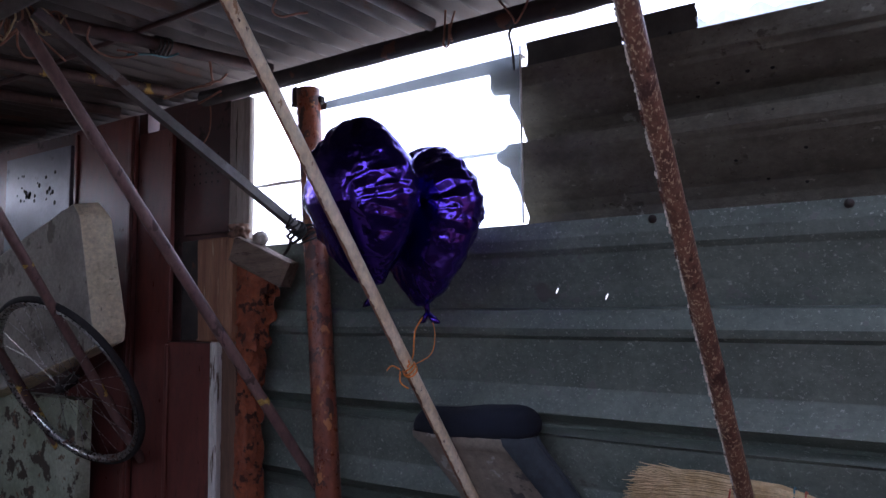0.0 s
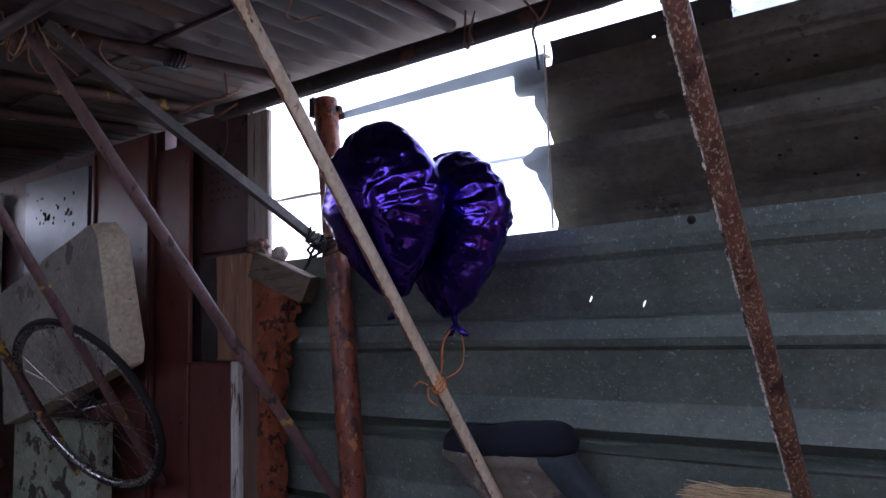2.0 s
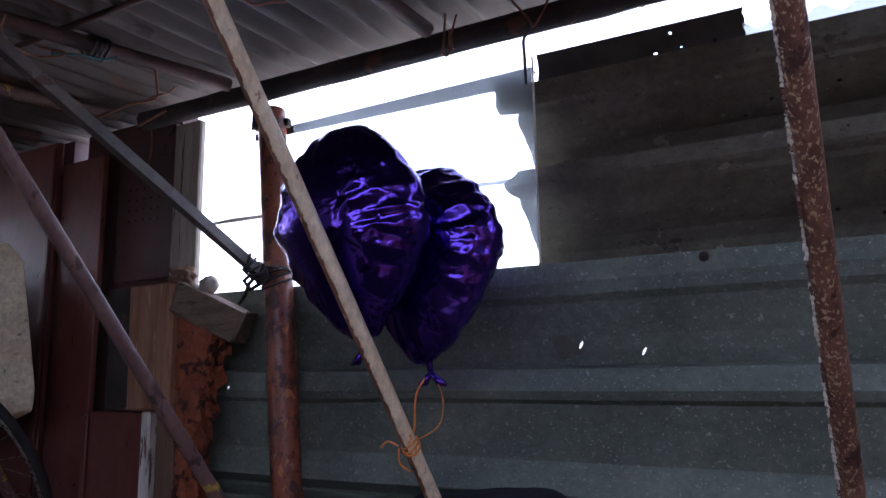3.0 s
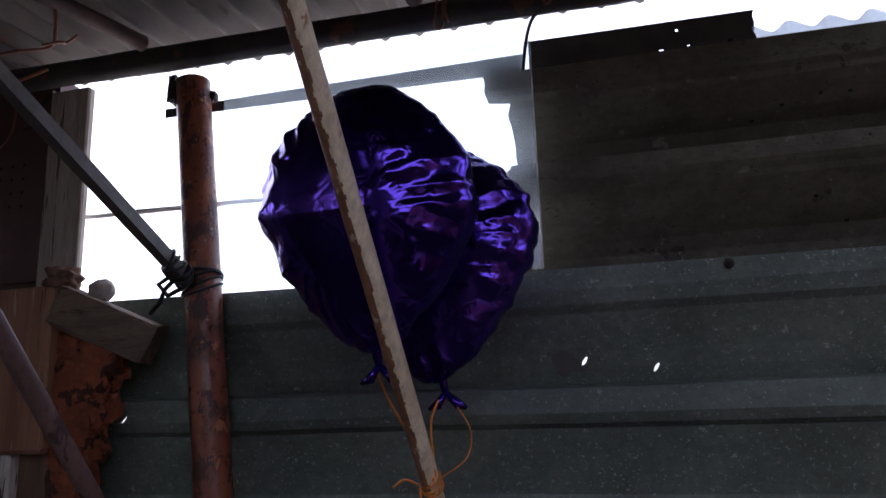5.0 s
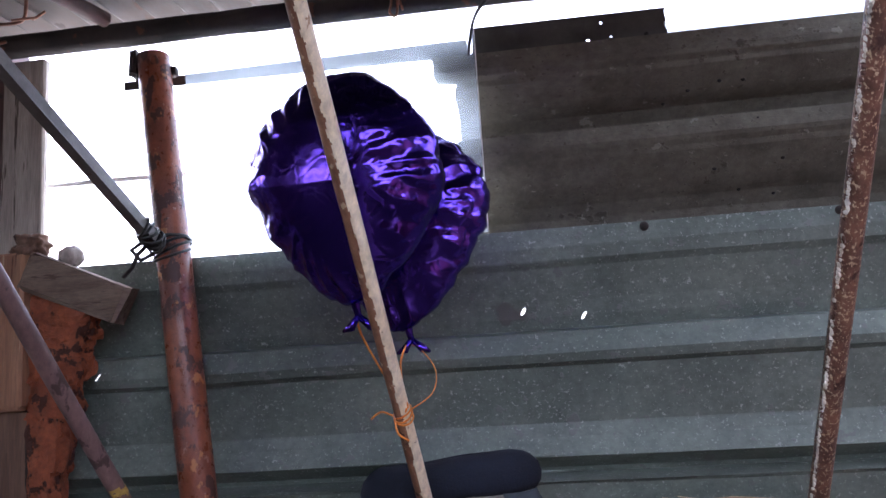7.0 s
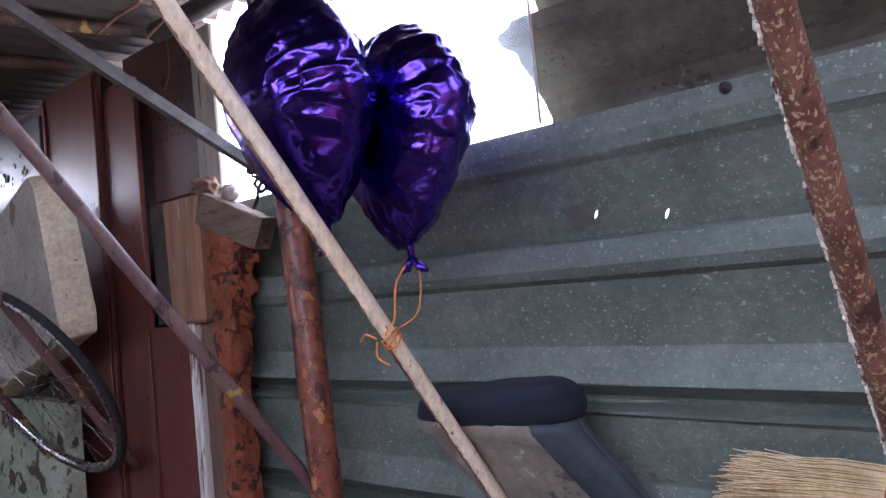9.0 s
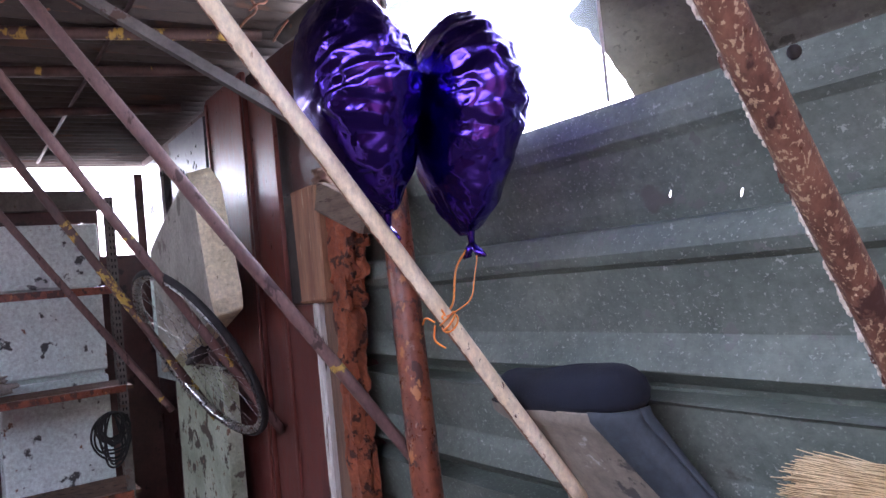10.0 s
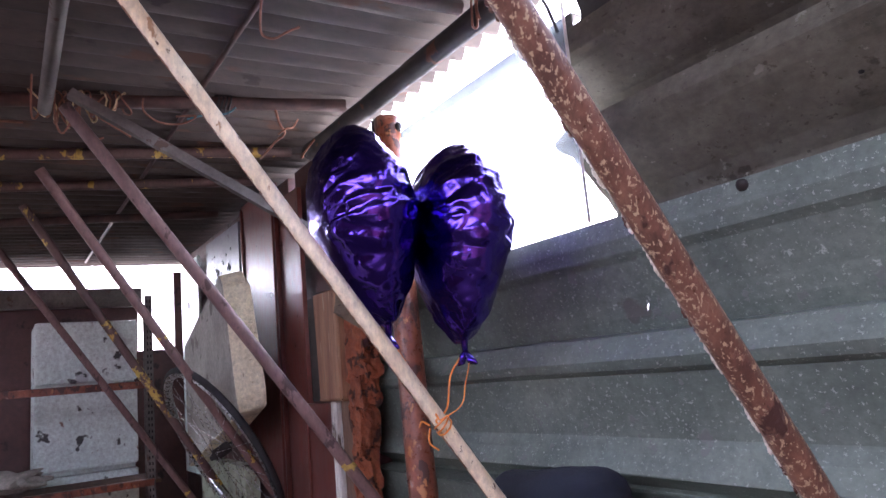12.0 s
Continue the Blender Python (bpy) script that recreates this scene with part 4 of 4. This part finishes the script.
# ---- shelf at the far end ----
shelf = thing("shelf_rack", (-3.9, 0.9, 0), "slotted angle-iron shelf rack with rusty brown rails", "shelf rack")
for x, y in ((-3.70, 1.37), (-4.1, 1.43), (-3.70, 0.0), (-4.1, 0.0)):
    bm = bmesh.new()
    box(bm, x - 0.002, x + 0.002, y - 0.038, y, 0, 1.92)
    box(bm, x - 0.04, x - 0.002, y - 0.003, y, 0, 1.92)
    up = part("upright", bm, "grey_bar", shelf)
    if y > 1:
        for k in range(34):
            for dy in (0.012, 0.026):
                bm = bmesh.new()
                box(bm, x + 0.0025, x + 0.0032, y - dy - 0.003, y - dy + 0.003, 0.86 + k * 0.031, 0.874 + k * 0.031)
                part("slot", bm, "hole", up)
for z in (1.475, 1.0, 0.5):
    bm = bmesh.new()
    box(bm, -3.72, -3.68, -0.02, 1.36, z - 0.02, z + 0.015, bevel=0.003, jitter=0.003)
    part("rail", bm, "rust_post", shelf)
    if z < 1.2:
        bm = bmesh.new()
        box(bm, -4.1, -3.72, -0.02, 1.40, z - 0.012, z + 0.006)
        part("board", bm, "brown_timber", shelf)

fridge = thing("old_fridge", (-4.3, 1.1, 0), "white enamel refrigerator with rust patches behind the shelf", "refrigerator")
for z0, z1 in ((0.05, 1.04), (1.065, 1.49), (1.515, 1.845)):
    bm = bmesh.new()
    box(bm, -4.22, -4.16, 0.87, 1.37, z0, z1, bevel=0.012)
    part("door", bm, "white_enamel", fridge)
bm = bmesh.new()
box(bm, -4.62, -4.225, 0.875, 1.365, 0.0, 1.85, bevel=0.01)
part("body", bm, "white_enamel", fridge)
bm = bmesh.new()
box(bm, -4.62, -4.56, 0.35, 1.47, 1.97, 2.085, bevel=0.004)
solo("lintel_beam", bm, "grey_bar", "grey steel beam below the open strip of the end wall", "beam")

# ---- tie wires on the roof frame ----
def wire(pts, r=0.003, material="wire", label="loose end of rusty tie wire hanging from the roof frame", name="tie_wire"):
    return solo(name, ribbon(pts, r), material, label, "wire", True, "tie wires of the roof")


def rafter_at(y):
    f = (y + 2.1) / 3.685
    return Vector((-2.54 + 0.795 * f, y, roof_z(y) - 0.037))


binding = thing("wire_binding", rafter_at(0.88) - Vector((0, 0, 0.03)), "thick binding of rusty wire round a pipe rafter and strut", "wire binding", "tie wires of the roof")
rnd = random.Random(9)
for i in range(17):
    c = rafter_at(0.76 + 0.013 * i + rnd.uniform(-0.006, 0.006))
    drop = 0.016 * math.exp(-((i - 6) / 4.0) ** 2) + rnd.uniform(0, 0.006)
    tilt = rnd.uniform(-0.025, 0.025)
    pts = []
    for k in range(11):
        a = math.tau * k / 10
        pts.append(c + Vector(((0.030 + 0.5 * drop) * math.cos(a), tilt * math.sin(a) + 0.004 * math.cos(3 * a + i), (0.030 + drop) * math.sin(a) - drop)))
    part("wire_turn", ribbon(pts, 0.0026), "wire" if i % 3 else "straw", binding, "", True)
c = rafter_at(0.86)
part("wire_end", ribbon([c + Vector((0.01, 0, -0.03)), c + Vector((0.0, 0.005, -0.075)), c + Vector((-0.01, 0.03, -0.10)), c + Vector((0.0, 0.06, -0.095))], 0.003), "wire", binding, "", True)
part("wire_end", ribbon([c + Vector((0.02, 0.03, -0.035)), c + Vector((0.01, 0.08, -0.06)), c + Vector((0.0, 0.13, -0.085))], 0.003), "wire", binding, "", True)
wire([(-1.80, 0.742, 2.235), (-1.86, 0.745, 2.15), (-1.88, 0.76, 2.155), (-1.84, 0.775, 2.20)])
wire([(-1.77, 0.79, 2.20), (-1.86, 0.80, 2.14), (-1.90, 0.82, 2.12), (-1.87, 0.84, 2.15)])
wire([(-2.0, 0.60, 2.20), (-1.97, 0.655, 2.165), (-1.96, 0.70, 2.16), (-1.97, 0.73, 2.165)])
wire([(-1.82, 1.01, 2.215), (-1.84, 1.015, 2.185), (-1.86, 1.06, 2.165), (-1.86, 1.12, 2.168), (-1.82, 1.15, 2.18), (-1.84, 1.10, 2.18)])
wire([(-1.84, 1.13, 2.175), (-1.81, 1.18, 2.185), (-1.80, 1.23, 2.19), (-1.77, 1.25, 2.20)], 0.003, "thread_blue", "faded blue-green cord tied along the rafter")
for k in range(4):
    c = rafter_at(1.21 + 0.011 * k)
    wire([c + Vector((0.028 * math.cos(a), 0.004 * math.sin(2 * a), 0.028 * math.sin(a))) for a in [math.tau * q / 8 for q in range(9)]], 0.003, "dark_wire", "dark wire turn round the pipe rafter")
wire([(-1.79, 1.37, 2.24), (-1.80, 1.39, 2.18), (-1.84, 1.42, 2.165), (-1.95, 1.43, 2.175), (-2.10, 1.43, 2.165)], 0.004)
wire([(-1.80, 1.45, 2.20), (-1.82, 1.44, 2.18), (-1.80, 1.41, 2.165), (-1.84, 1.40, 2.16)], 0.003)
wire([(-1.228, 1.150, 2.238), (-1.25, 1.152, 2.20), (-1.28, 1.165, 2.178), (-1.275, 1.19, 2.17), (-1.25, 1.215, 2.18), (-1.23, 1.235, 2.185)])
wire([(-1.05, 1.585, 2.27), (-1.055, 1.585, 2.20), (-1.06, 1.588, 2.175), (-1.045, 1.59, 2.17), (-1.04, 1.588, 2.23)])
wire([(-1.02, 1.585, 2.26), (-1.035, 1.585, 2.21), (-1.03, 1.587, 2.178)])
wire([(-0.88, 1.585, 2.255), (-0.84, 1.580, 2.20), (-0.828, 1.580, 2.18), (-0.80, 1.582, 2.22), (-0.79, 1.585, 2.25)])
wire([(-0.828, 1.58, 2.185), (-0.86, 1.60, 2.165), (-0.88, 1.65, 2.15), (-0.895, 1.69, 2.10)], 0.004, "dark_wire", "dark strap of wire from the eave beam to the wall opening")
wire([(-2.215, 1.695, 2.25), (-2.19, 1.69, 2.20), (-2.195, 1.69, 2.12), (-2.235, 1.695, 2.08)], 0.0028)
wire([(-2.14, 1.60, 2.20), (-2.12, 1.585, 2.19), (-2.05, 1.58, 2.20), (-2.0, 1.585, 2.215)], 0.004)

# ---- clutter near the timber block and on the shelf ----
def lump(name, c, size, material, label, category, seed, power=0.8, rough=0.3):
    bm = bmesh.new()
    g = bmesh.ops.create_icosphere(bm, subdivisions=4, radius=1.0)
    for v in g["verts"]:
        q = v.co.copy()
        k = 1 + rough * noise.noise(q * 2.0 + Vector((seed, 0, 0))) + 0.5 * rough * (0.4 - abs(noise.noise(q * 4.5 + Vector((0, seed, 0)))))
        q = Vector([math.copysign(abs(t) ** power, t) for t in q]) * k
        v.co = Vector(c) + Vector((q.x * size[0], q.y * size[1], q.z * size[2]))
    return solo(name, bm, material, label, category, True)


lump("rag", (-1.965, 1.64, 1.716), (0.04, 0.03, 0.026), "brown_timber", "scrap of reddish rag on the timber block", "rag", 3, 0.9, 0.7)
lump("stone", (-1.872, 1.66, 1.690), (0.03, 0.025, 0.026), "grey_timber", "rounded grey stone on the timber offcut", "stone", 8, 1.0, 0.15)
lump("plastic_sack", (-3.86, 0.72, 1.075), (0.10, 0.17, 0.04), "foam_face", "crumpled pale plastic sack on the shelf board", "sack", 12, 0.8, 0.6)
coil = thing("cable_coil", (-3.64, 1.26, 0.78), "coil of black cable hung on the shelf upright", "cable")
rnd = random.Random(21)
for k in range(14):
    ra, rb, ph = rnd.uniform(0.035, 0.085), rnd.uniform(0.06, 0.13), rnd.uniform(0, 6)
    part("cable_turn", ribbon([Vector((-3.67 + 0.005 * k + 0.012 * math.sin(3 * a + ph), 1.28 + ra * math.cos(a) + 0.01 * math.sin(2 * a + ph), 0.90 - rb + rb * math.sin(a))) for a in [math.tau * q / 12 for q in range(13)]], 0.005), "rubber", coil, "", True)
